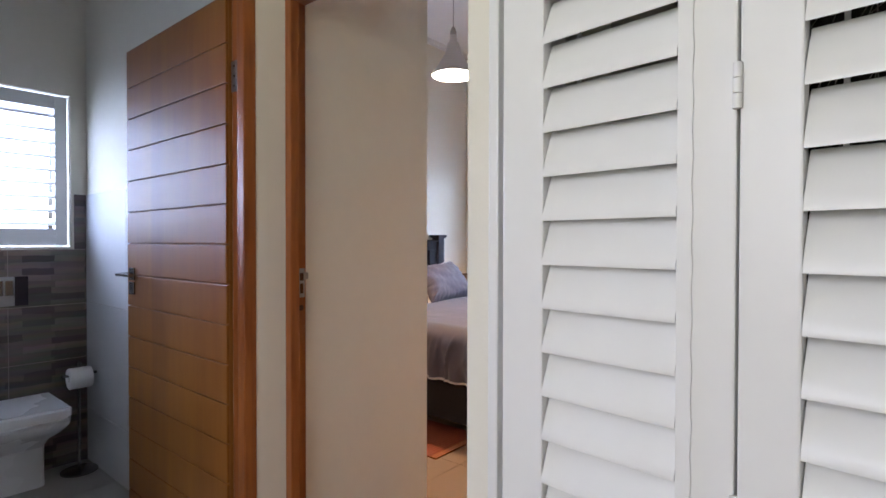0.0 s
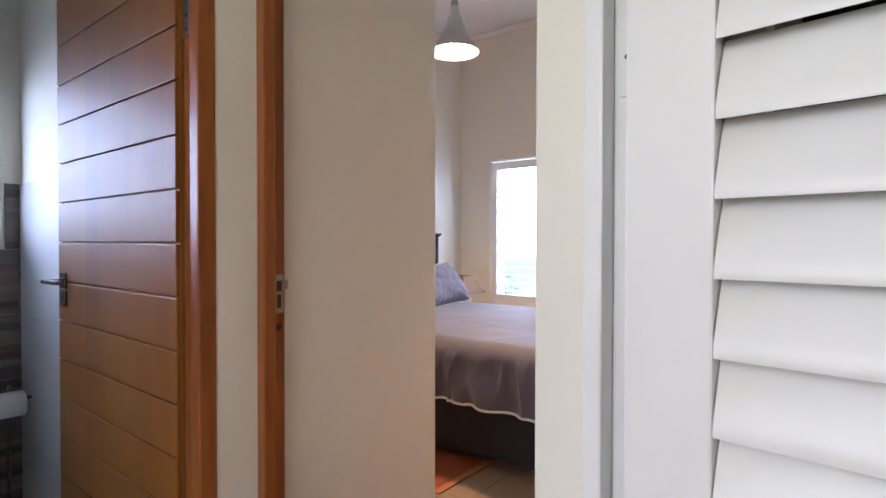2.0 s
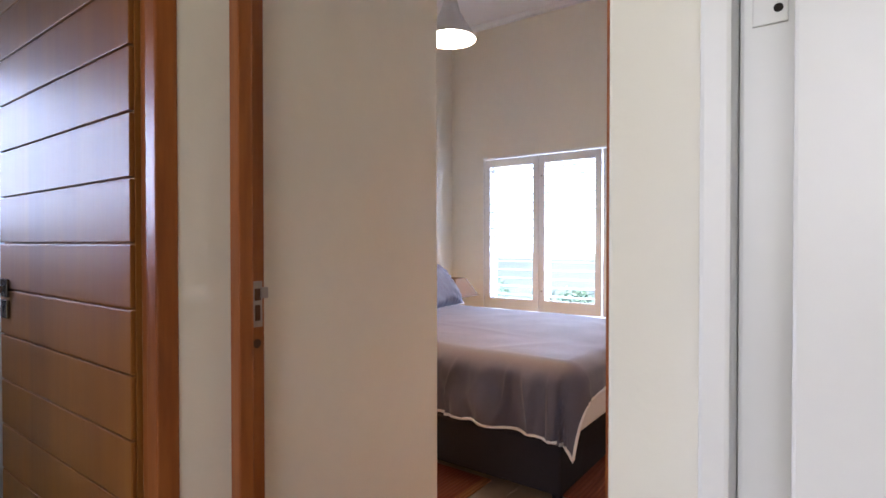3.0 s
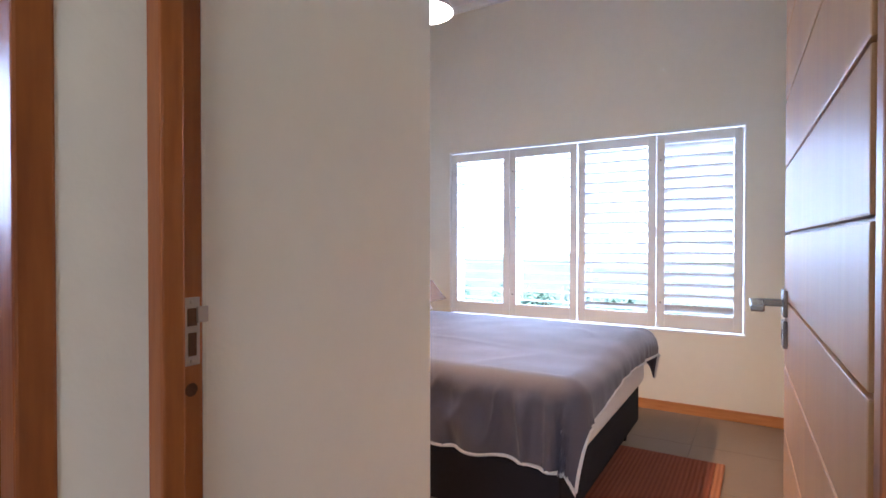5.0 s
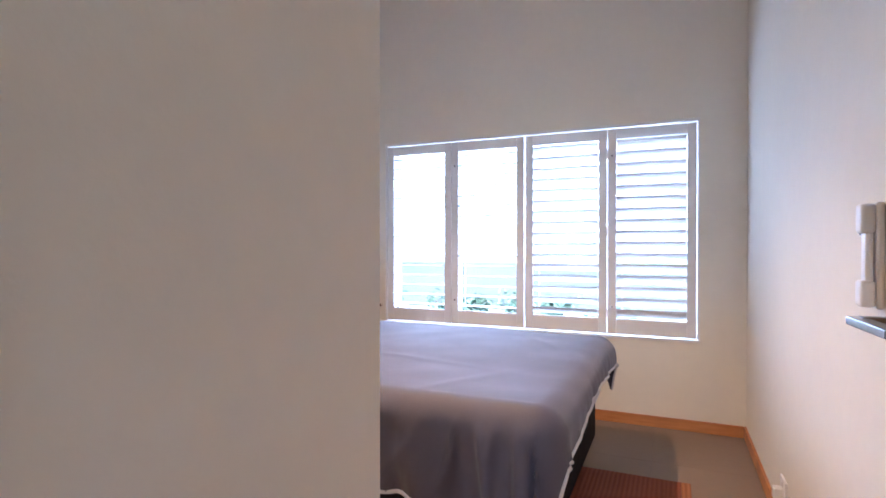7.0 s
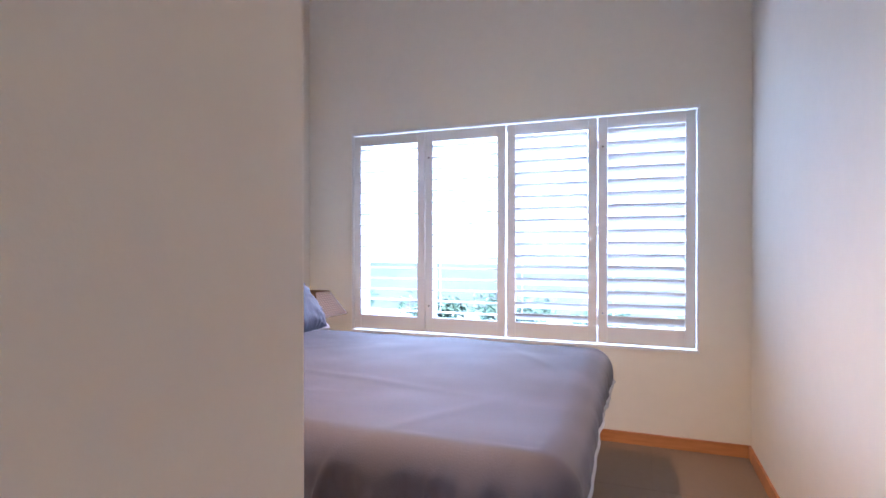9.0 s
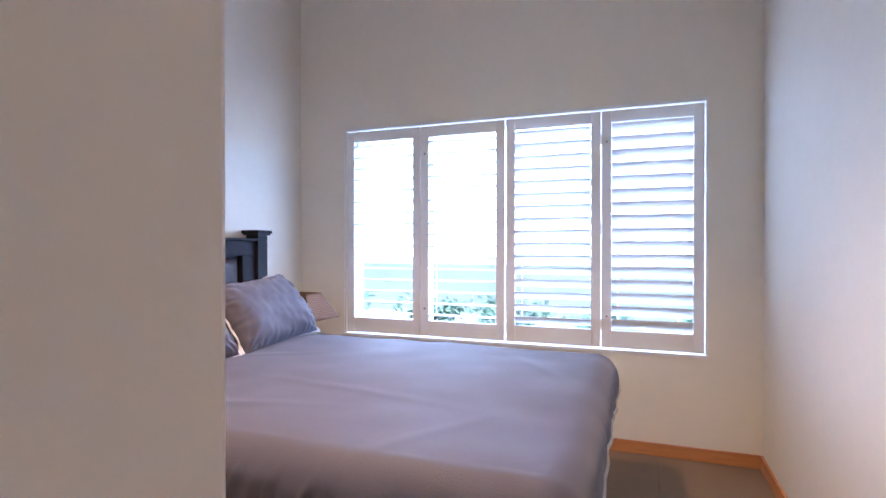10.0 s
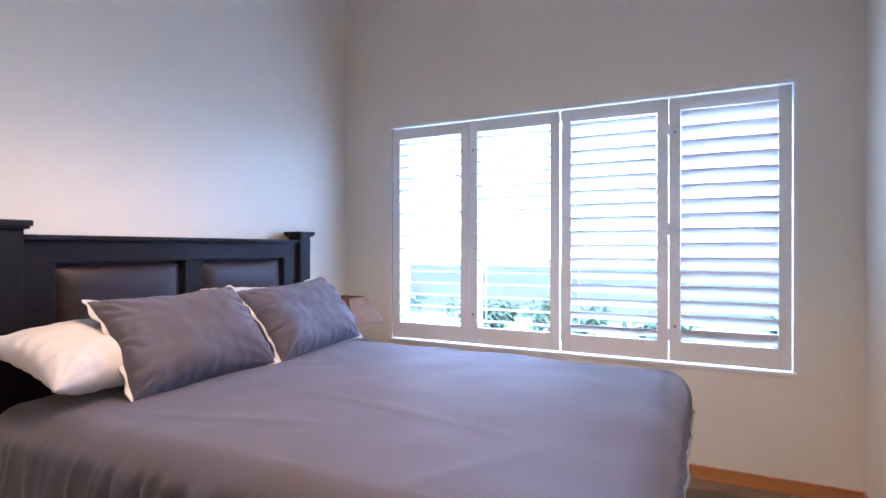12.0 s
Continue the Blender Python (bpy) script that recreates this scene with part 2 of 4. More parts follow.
DARKHOLE = material("dark_recess", (0.02, 0.016, 0.012), 0.9, var=0.2)
PAPER = material("toilet_paper", (0.82, 0.81, 0.79), 0.95, var=0.03, bump=0.3, bump_scale=120)
GLASS = glass("window_glass")
GRASS = material("lawn", (0.07, 0.12, 0.035), 0.95, var=0.3, scale=4, bump=0.5, bump_scale=60)
LEAF = material("shrub_leaf", (0.15, 0.25, 0.16), 0.6, var=0.45, scale=3)
BARK = material("bark", (0.10, 0.07, 0.05), 0.9, var=0.3, bump=0.4)
RENDERED = material("pale_garden_wall", (0.33, 0.38, 0.355), 0.85, var=0.06, scale=1.2, bump=0.2)
THATCH = material("dark_thatch", (0.035, 0.032, 0.030), 0.95, var=0.9, scale=5, bump=0.8, bump_scale=40, stretch=(8, 8, 1))
STRAW = material("pale_straw", (0.30, 0.28, 0.26), 0.9, var=0.4)


# building helpers
def add_box(bm, x0, x1, y0, y1, z0, z1, bevel=0.0, seg=2):
    vs = bmesh.ops.create_cube(bm, size=1.0)["verts"]
    sx, sy, sz = x1 - x0, y1 - y0, z1 - z0
    for v in vs:
        v.co = Vector(((v.co.x + 0.5) * sx + x0, (v.co.y + 0.5) * sy + y0, (v.co.z + 0.5) * sz + z0))
    if bevel:
        es = list({e for v in vs for e in v.link_edges})
        bmesh.ops.bevel(bm, geom=es, offset=bevel, segments=seg, affect="EDGES", profile=0.6)
    return bm


def box(*a, **k):
    return add_box(bmesh.new(), *a, **k)


def add_lathe(bm, profile, n=32, centre=(0, 0), caps=True):
    """A turned shape from (radius, z) pairs."""
    rings = []
    for r, z in profile:
        rings.append([bm.verts.new((centre[0] + r * math.cos(2 * math.pi * i / n), centre[1] + r * math.sin(2 * math.pi * i / n), z)) for i in range(n)])
    for a, b in zip(rings, rings[1:]):
        for i in range(n):
            bm.faces.new((a[i], a[(i + 1) % n], b[(i + 1) % n], b[i]))
    if caps:
        bm.faces.new(list(reversed(rings[0])))
        bm.faces.new(rings[-1])
    return bm


def lathe(profile, n=32, centre=(0, 0), caps=True):
    return add_lathe(bmesh.new(), profile, n, centre, caps)


def add_tube(bm, pts, r, n=8):
    """A round tube along points."""
    pts = [Vector(p) for p in pts]
    rings = []
    up = Vector((0.31, 0.17, 0.93)).normalized()
    for i, p in enumerate(pts):
        d = (pts[min(i + 1, len(pts) - 1)] - pts[max(i - 1, 0)]).normalized()
        a = d.cross(up)
        if a.length < 0.05:
            a = d.cross(Vector((1, 0, 0)))
        a.normalize()
        b = d.cross(a)
        rings.append([bm.verts.new(p + r * (a * math.cos(2 * math.pi * k / n) + b * math.sin(2 * math.pi * k / n))) for k in range(n)])
    for q, w in zip(rings, rings[1:]):
        for k in range(n):
            bm.faces.new((q[k], q[(k + 1) % n], w[(k + 1) % n], w[k]))
    bm.faces.new(list(reversed(rings[0])))
    bm.faces.new(rings[-1])
    return bm


def mesh_of(name, bm, mat, smooth=None):
    bmesh.ops.recalc_face_normals(bm, faces=bm.faces)
    me = bpy.data.meshes.new(name)
    bm.to_mesh(me)
    bm.free()
    me.materials.append(mat)
    if smooth is not None:
        me.polygons.foreach_set("use_smooth", [True] * len(me.polygons))
        me.set_sharp_from_angle(angle=radians(smooth))
    return me


def part(name, bm, mat, parent, label="", smooth=None, at=None):
    """One bmesh, or a mesh made before, as one mesh object under a thing or a part."""
    ob = new(name, bm if isinstance(bm, bpy.types.Mesh) else mesh_of(name, bm, mat, smooth))
    ob.parent = parent
    if at is not None:
        ob.matrix_basis = at
    return tagged(ob, label)


def thing(name, m, label, category, group=""):
    ob = new(name)
    ob.empty_display_size = 0.1
    ob.matrix_basis = m
    return tagged(ob, label, category, group)


def solid(name, bm, mat, label, category, kind="structure", smooth=None):
    return tagged(new(name, mesh_of(name, bm, mat, smooth)), label, category, "", kind)


# the plan, in metres
HALL_Y, FRAME_Y, DOOR_L, DOOR_R, HEAD = 1.210, 1.280, -1.598, -0.769, 2.035
WIN_Y, RIGHT_X, LEFT_X, CORNER_Y, PASS_X = 4.955, -0.70, -3.63, 2.006, -1.597
BATH_X, BATH_Y, BATH_END = -1.585, 1.265, -3.49
CEIL, HALL_CEIL = 3.28, 2.75
W_X0, W_X1, W_Z0, W_Z1 = -3.27, -0.965, 0.575, 2.02
S_X0, S_X1, S_Z0, S_Z1 = -0.681, 0.80, 0.60, 2.06


def boxes(*rows, bevel=0.0):
    bm = bmesh.new()
    for r in rows:
        add_box(bm, *r, bevel=bevel)
    return bm


# walls, floors, ceilings
solid("wall_window", boxes((LEFT_X - 0.2, W_X0, WIN_Y, WIN_Y + 0.23, 0, CEIL), (W_X1, RIGHT_X + 0.2, WIN_Y, WIN_Y + 0.23, 0, CEIL),
      (W_X0, W_X1, WIN_Y, WIN_Y + 0.23, 0, W_Z0), (W_X0, W_X1, WIN_Y, WIN_Y + 0.23, W_Z1, CEIL)), PLASTER, "cream painted plaster wall round the shuttered bedroom window", "wall")
solid("wall_right", boxes((RIGHT_X, RIGHT_X + 0.2, HALL_Y + 0.13, WIN_Y, 0, CEIL)), PLASTER, "cream painted plaster wall beside the bedroom door", "wall")
solid("wall_headboard", boxes((LEFT_X - 0.2, LEFT_X, CORNER_Y - 0.1, WIN_Y, 0, CEIL)), PLASTER, "cream painted plaster wall behind the bed", "wall")
solid("wall_passage", boxes((PASS_X - 0.10, PASS_X, FRAME_Y + 0.088, CORNER_Y, 0, CEIL), (LEFT_X, PASS_X - 0.10, CORNER_Y - 0.10, CORNER_Y, 0, CEIL), bevel=0.006), PLASTER, "cream plaster wall with a rounded outer corner", "wall")
hall_wall = boxes((PASS_X - 0.1, DOOR_R, FRAME_Y, FRAME_Y + 0.13, HEAD + 0.05, CEIL),
      (S_X0, S_X1, HALL_Y, HALL_Y + 0.13, 0, S_Z0), (S_X0, S_X1, HALL_Y, HALL_Y + 0.13, S_Z1, CEIL), (S_X1, 2.6, HALL_Y, HALL_Y + 0.13, 0, CEIL))
solid("wall_hall", hall_wall, PLASTER, "cream plaster hall wall with a wooden door frame and shutters", "wall")
solid("wall_hall_pier", box(DOOR_R - 0.008, S_X0, HALL_Y, HALL_Y + 0.13, 0, CEIL, bevel=0.007, seg=4), PLASTER, "narrow cream plaster pier with a rounded edge beside the bedroom door", "wall")
solid("wall_bathroom_door", boxes((BATH_X - 0.12, BATH_X, -1.8, 0.33, 0, CEIL), (BATH_X - 0.12, BATH_X, 0.33, 1.160, HEAD + 0.05, CEIL), (BATH_X - 0.12, BATH_X, 1.160, FRAME_Y, 0, CEIL), (BATH_X - 0.12, BATH_X - 0.02, FRAME_Y, FRAME_Y + 0.13, 0, CEIL)), PLASTER, "cream plaster wall with the open bathroom doorway", "wall")
solid("wall_bathroom_side", boxes((BATH_END, BATH_X - 0.12, BATH_Y, BATH_Y + 0.1, 1.48, CEIL)), PLASTER, "cream plaster above grey tiles in the bathroom", "wall")
# The low-y end of the window is widened, unseen, to admit more light.
BW_Y0, BW_Y1, BW_Z0, BW_Z1 = 0.07, 1.19, 1.19, 2.02
solid("wall_bathroom_window", boxes((BATH_END - 0.2, BATH_END, -1.8, BW_Y0, 0, CEIL), (BATH_END - 0.2, BATH_END, BW_Y1, BATH_Y + 0.1, 0, CEIL),
      (BATH_END - 0.2, BATH_END, BW_Y0, BW_Y1, 0, BW_Z0), (BATH_END - 0.2, BATH_END, BW_Y0, BW_Y1, BW_Z1, CEIL)), PLASTER, "cream plaster wall above stone-look tiles in the bathroom", "wall")
solid("wall_bathroom_back", boxes((BATH_END - 0.2, BATH_X, -1.9, -1.8, 0, CEIL)), PLASTER, "plain cream plaster wall closing the bathroom", "wall")
# The opening in this unseen wall is made up for the fill lamp.
solid("wall_hall_back", boxes((BATH_X - 0.12, -1.28, -1.9, -1.8, 0, HALL_CEIL), (0.28, 2.6, -1.9, -1.8, 0, HALL_CEIL), (-1.28, 0.28, -1.9, -1.8, 0, 1.1), (-1.28, 0.28, -1.9, -1.8, 2.4, HALL_CEIL)), PLASTER, "plain cream plaster wall closing the hall, with an opening added for the fill lamp", "wall")
solid("wall_hall_end", boxes((2.6, 2.7, -1.9, HALL_Y + 0.13, 0, HALL_CEIL)), PLASTER, "plain cream plaster wall closing the hall", "wall")
solid("ceiling_bedroom", boxes((LEFT_X - 0.2, RIGHT_X + 0.2, HALL_Y, WIN_Y + 0.23, CEIL, CEIL + 0.1)), CEILING, "white painted bedroom ceiling", "ceiling")
solid("ceiling_hall", boxes((BATH_X - 0.12, 2.7, -1.9, HALL_Y + 0.05, HALL_CEIL, HALL_CEIL + 0.1)), CEILING, "white painted hall ceiling", "ceiling")
solid("ceiling_bathroom", boxes((BATH_END - 0.2, BATH_X - 0.12, -1.9, BATH_Y + 0.1, CEIL, CEIL + 0.1)), CEILING, "white painted bathroom ceiling", "ceiling")
floor = solid("floor", boxes((-4.0, 2.8, -2.0, 5.2, -0.12, -0.006)), GROUT, "beige ceramic tile floor with pale grout", "floor")


# door frames: rebated timber, one part for each member
def door_frame(name, m, label, posts, x0, x1, depth):
    """Local x across the opening, y through the wall (hall side at 0). Each post: wall side x, way into the opening, start y, stop and rebate widths, stop depth, whole depth."""
    t = tagged(new(name), label, "door frame", "", "structure")
    t.matrix_basis = m
    for x, s, y, stop, rebate, split, d in posts:
        a, b = x - s * 0.012, x + s * stop
        bm = box(min(a, b), max(a, b), y, y + split, 0, HEAD + 0.016, bevel=0.004)
        b = x + s * rebate
        add_box(bm, min(a, b), max(a, b), y + split - 0.0005, y + d, 0, HEAD + 0.016, bevel=0.002)
        part("jamb", bm, FRAMEWOOD, t)
    head = box(x0, x1, 0.0, 0.036, HEAD - 0.02, HEAD + 0.055, bevel=0.003)
    add_box(head, x0, x1, 0.036, depth, HEAD, HEAD + 0.055)
    part("lintel", head, FRAMEWOOD, t)
    return t


# the bedroom frame keeps its strike plate
bed_frame = door_frame("door_frame_bedroom", pose(0, FRAME_Y, 0), "varnished reddish wooden frame of the bedroom door with a strike plate",
                       [(DOOR_L, 1, 0.0, 0.044, 0.002, 0.034, 0.0875), (DOOR_R, -1, 0.032, 0.046, 0.032, 0.030, 0.085)], DOOR_L, DOOR_R, 0.087)


def strike_plate(parent):
    z, x, y = 1.080, DOOR_L + 0.002, 0.056
    p = part("strike_plate", box(x, x + 0.002, y, y + 0.026, z - 0.050, z + 0.050, bevel=0.0008), STEEL, parent, "worn steel strike plate")
    part("slot", box(x + 0.0014, x + 0.0026, y + 0.006, y + 0.021, z + 0.008, z + 0.034), BORE, p)
    part("slot", box(x + 0.0014, x + 0.0026, y + 0.007, y + 0.020, z - 0.036, z - 0.002), BORE, p)
    part("lip", box(x + 0.001, x + 0.006, y + 0.020, y + 0.038, z + 0.012, z + 0.036, bevel=0.002), STEEL, p)
    for dz in (0.043, -0.044):
        part("screw", lathe([(0.003, 0), (0.003, 0.0012), (0.001, 0.0016)], 10), STEEL, p, "", 40, pose(x + 0.002, y + 0.013, z + dz, 0, 90, 0))
    part("bolt_hole", lathe([(0.010, 0), (0.010, 0.001)], 14), BORE, parent, "filled hole for a bolt", None, pose(x - 0.0004, y + 0.013, z - 0.086, 0, 90, 0))


strike_plate(bed_frame)

bath_frame = door_frame("door_frame_bathroom", pose(BATH_X + 0.003, 0.33, 0, 0, 0, 90), "varnished reddish wooden frame of the bathroom door",
                        [(0.0, 1, 0.0, 0.030, 0.026, 0.040, 0.122), (0.830, -1, 0.0, 0.030, 0.001, 0.040, 0.122)], 0.0, 0.830, 0.122)


# plank doors
def door_leaf(name, m, length, wood_mat, label, grooves, handle_z, thick=0.04, hinge_side=1):
    """Hinge at the origin, the leaf runs along local x; the planked face is at local y = thick."""
    t = thing(name, m, label, "door")
    t["kind"] = "structure"
    z0, z1 = 0.012, 2.03
    part("core", box(0.0, length, 0.0, thick - 0.010, z0, z1, bevel=0.002), wood_mat, t)
    edges = [z0] + [g for g in grooves if z0 + 0.03 < g < z1 - 0.03] + [z1]
    for a, b in zip(edges, edges[1:]):
        zc = (a + b) / 2
        h = (b - a) / 2 - 0.0022
        bm = box(0.001, length - 0.001, thick - 0.0098, thick, -h, h, bevel=0.0025)
        part("plank", bm, wood_mat, t, "", None, pose(0, 0, zc))
    hx, hz = length - 0.058, handle_z
    for side, y in ((1, thick), (-1, 0.0)):
        h = part("handle", box(-0.026, 0.026, 0, 0.008 * side, -0.026, 0.026, bevel=0.0015) if side > 0 else box(-0.026, 0.026, -0.008, 0, -0.026, 0.026, bevel=0.0015), CHROME, t, "satin chrome lever handle on a square rose", None, pose(hx, y, hz))
        bm = box(-0.010, 0.010, 0.006, 0.050, -0.007, 0.007, bevel=0.002)
        add_box(bm, -0.125, 0.012, 0.042, 0.064, -0.006, 0.006, bevel=0.002)
        if side < 0:
            bmesh.ops.transform(bm, matrix=Matrix.Diagonal((1, -1, 1, 1)), verts=bm.verts)
        part("lever", bm, CHROME, h)
        e = part("escutcheon", box(-0.026, 0.026, min(0, 0.008 * side), max(0, 0.008 * side), -0.026, 0.026, bevel=0.0015), CHROME, t, "square chrome keyhole plate", None, pose(hx, y, hz - 0.060))
        # No hole is cut: a near-black block paints the shade inside it.
        part("keyhole", box(-0.003, 0.003, min(0.0078 * side, 0.0088 * side), max(0.0078 * side, 0.0088 * side), -0.010, 0.008), DARKHOLE, e)
    for z in (0.24, 1.76):
        bm = lathe([(0.007, -0.05), (0.007, 0.05)], 12)
        hg = part("hinge", bm, STEEL, t, "steel butt hinge", 40, pose(-0.006, thick * 0.0 + (0.004 if hinge_side > 0 else thick), z))
        part("hinge_plate", box(-0.036, 0.0, 0.0165, 0.0205, -0.05, 0.05, bevel=0.0008), STEEL, hg)
        for k in (-0.032, 0.0, 0.032):
            part("screw", lathe([(0.004, 0), (0.004, 0.0008), (0.001, 0.0002)], 10), CHROME, hg, "", 40, pose(-0.018, 0.0205, k, -90, 0, 0))
    return t


BATH_GROOVES = [1.212 + 0.1317 * k for k in range(-10, 8)]
BED_GROOVES = [1.228 + 0.1345 * k for k in range(-11, 8)]
bath_door = door_leaf("door_bathroom", pose(-1.709, 1.180, 0, 0, 0, 180), 0.840, DOORWOOD, "open bathroom door of varnished orange-brown horizontal planks", BATH_GROOVES, 1.085)
bed_door = door_leaf("door_bedroom", pose(-0.772, 1.385, 0, 0, 0, 92.0), 0.785, DOORWOOD_PALE, "open bedroom door of varnished pale wooden planks", BED_GROOVES, 1.092)


# plantation shutters
def shutter_panel(m, w, h, stile, top, bottom, slats, tilt, label, group, depth=0.028, far_stile=None):
    """Local x across, z up from the bottom edge, y towards the outside; slats turn by tilt, the room edge going down for plus."""
    t = thing("shutter_panel", m, label, "shutter", group)
    far = far_stile or stile
    part("stile", box(0, stile, 0, depth, 0, h, bevel=0.003), SHUTTER, t)
    part("stile", box(w - far, w, 0, depth, 0, h, bevel=0.003), SHUTTER, t)
    part("top_rail", box(stile, w - far, 0.001, depth - 0.001, h - top, h, bevel=0.002), SHUTTER, t)
    part("bottom_rail", box(stile, w - far, 0.001, depth - 0.001, 0, bottom, bevel=0.002), SHUTTER, t)
    part("tilt_rod", box(stile + 0.030, stile + 0.036, depth / 2 + 0.046, depth / 2 + 0.052, bottom + 0.03, h - top - 0.03), SHUTTER, t)
    clear = h - top - bottom
    pitch = clear / slats
    n, half, thick = 12, 0.0445, 0.0052
    bm = bmesh.new()
    ring = []
    for k in range(n):
        a = 2 * math.pi * k / n
        ring.append((half * math.cos(a), thick * math.copysign(abs(math.sin(a)) ** 0.5, math.sin(a))))
    x0, x1 = stile + 0.0015, w - far - 0.0015
    ends = [[bm.verts.new((x, c, s)) for c, s in ring] for x in (x0, x1)]
    for k in range(n):
        bm.faces.new((ends[0][k], ends[0][(k + 1) % n], ends[1][(k + 1) % n], ends[1][k]))
    bm.faces.new(ends[0])
    bm.faces.new(list(reversed(ends[1])))
    me = mesh_of("slat", bm, SHUTTER, 50)
    for k in range(slats):
        jitter = random.uniform(-1.2, 1.2)
        part("slat", me, SHUTTER, t, "", None, pose(0, depth / 2, bottom + pitch * (k + 0.5), tilt + jitter, 0, 0))
    return t


def panel_hinges(t, x, zs):
    for z in zs:
        bm = bmesh.new()
        for k in range(3):
            add_lathe(bm, [(0.0062, -0.030 + 0.0205 * k), (0.0062, -0.030 + 0.0205 * k + 0.0195)], 12)
        part("hinge", bm, SHUTTER, t, "white painted hinge", 40, pose(x, -0.004, z))


# bedroom window: reveal, white frame, glass, four shutter panels
def window_frame(name, m, w, h, bars, label):
    """Local x across, z up, y outwards."""
    t = tagged(new(name), label, "window", "", "structure")
    t.matrix_basis = m
    f = 0.045
    for n, b in (("frame_left", (0, f, 0, 0.05, 0, h)), ("frame_right", (w - f, w, 0, 0.05, 0, h)), ("frame_top", (f, w - f, 0, 0.05, h - f, h)), ("frame_bottom", (f, w - f, 0, 0.05, 0, f))):
        part("window_frame", box(*b, bevel=0.003), SHUTTER, t)
    xs = [f] + [w * (k + 1) / (bars + 1) for k in range(bars)] + [w - f]
    for x in xs[1:-1]:
        part("mullion", box(x - 0.02, x + 0.02, 0.002, 0.048, f, h - f, bevel=0.002), SHUTTER, t)
    for a, b in zip(xs, xs[1:]):
        p = part("pane", box(a + 0.004, b - 0.004, 0.022, 0.026, f - 0.004, h - f + 0.004), GLASS, t, "clear glass pane")
        p.visible_shadow = False
    return t


window_frame("window_1", pose(W_X0, WIN_Y + 0.15, W_Z0), W_X1 - W_X0, W_Z1 - W_Z0, 3, "wide white window frame with clear panes behind the shutters")
sub = tagged(new("trim_window_1"), "thin white frame round the bedroom shutters", "trim", "", "structure")
part("trim_strip", box(W_X0, W_X1, WIN_Y + 0.004, WIN_Y + 0.05, W_Z1 - 0.018, W_Z1 + 0.004, bevel=0.002), SHUTTER, sub)
part("trim_strip", box(W_X0, W_X1, WIN_Y - 0.010, WIN_Y + 0.05, W_Z0 - 0.004, W_Z0 + 0.012, bevel=0.002), SHUTTER, sub)
part("trim_strip", box(W_X0 - 0.002, W_X0 + 0.012, WIN_Y + 0.004, WIN_Y + 0.05, W_Z0 + 0.012, W_Z1 - 0.018, bevel=0.002), SHUTTER, sub)
part("trim_strip", box(W_X1 - 0.012, W_X1 + 0.002, WIN_Y + 0.004, WIN_Y + 0.05, W_Z0 + 0.012, W_Z1 - 0.018, bevel=0.002), SHUTTER, sub)
PANEL_X = [(-3.254, -2.696), (-2.692, -2.121), (-2.110, -1.538), (-1.533, -0.983)]
TILTS = [-3, -3, -32, -45]
for (a, b), tilt in zip(PANEL_X, TILTS):
    lab = "white louvred shutter panel with its slats level" if abs(tilt) < 15 else "white louvred shutter panel with half-tilted slats"
    sp = shutter_panel(pose(a, WIN_Y + 0.012, W_Z0 + 0.020), b - a, W_Z1 - W_Z0 - 0.047, 0.056, 0.071, 0.103, 16, tilt, lab, "bedroom window shutters")
    if a in (-2.692, -1.533):
        for z in (0.185, 1.215):
            part("knob", lathe([(0.006, 0), (0.006, 0.006), (0.003, 0.008)], 12), CHROME, sp, "small round catch", 40, pose(0.028, 0.0, z, 90, 0, 0))
        panel_hinges(sp, -0.0025, (0.14, 0.70, 1.23))

# hall shutters, a pair standing slightly off the wall
fr = tagged(new("trim_shutter_hall"), "white stepped frame round the hall shutters", "trim", "", "structure")
for a, b, y0, y1 in ((-0.680, -0.6555, HALL_Y - 0.056, HALL_Y + 0.09), (-0.655, -0.580, HALL_Y - 0.020, HALL_Y + 0.09)):
    part("frame_strip", box(a, b, y0, y1, S_Z0, S_Z1, bevel=0.004), SHUTTER, fr)
for z0, z1 in ((S_Z0 - 0.02, S_Z0 + 0.02), (S_Z1 - 0.02, S_Z1 + 0.03)):
    part("frame_strip", box(-0.580, S_X1, HALL_Y - 0.024, HALL_Y + 0.09, z0, z1, bevel=0.004), SHUTTER, fr)
part("frame_strip", box(S_X1 - 0.03, S_X1 + 0.02, HALL_Y - 0.05, HALL_Y + 0.09, S_Z0 + 0.02, S_Z1 - 0.02, bevel=0.004), SHUTTER, fr)
SH = pose(-0.611, 1.104, S_Z0 + 0.03, 0, 0, -6.0)
SHH, SHW = S_Z1 - S_Z0 - 0.06, 0.401
s1 = shutter_panel(SH, SHW, SHH, 0.090, 0.151, 0.092, 15, 69, "white louvred shutter panel with closed slats", "hall shutters", far_stile=0.077)
s2 = shutter_panel(SH @ pose(SHW + 0.0035, 0, 0), SHW, SHH, 0.072, 0.151, 0.092, 15, 63, "white louvred shutter panel with nearly closed slats", "hall shutters")
panel_hinges(s1, SHW + 0.0018, (0.22, 0.80, 1.25))


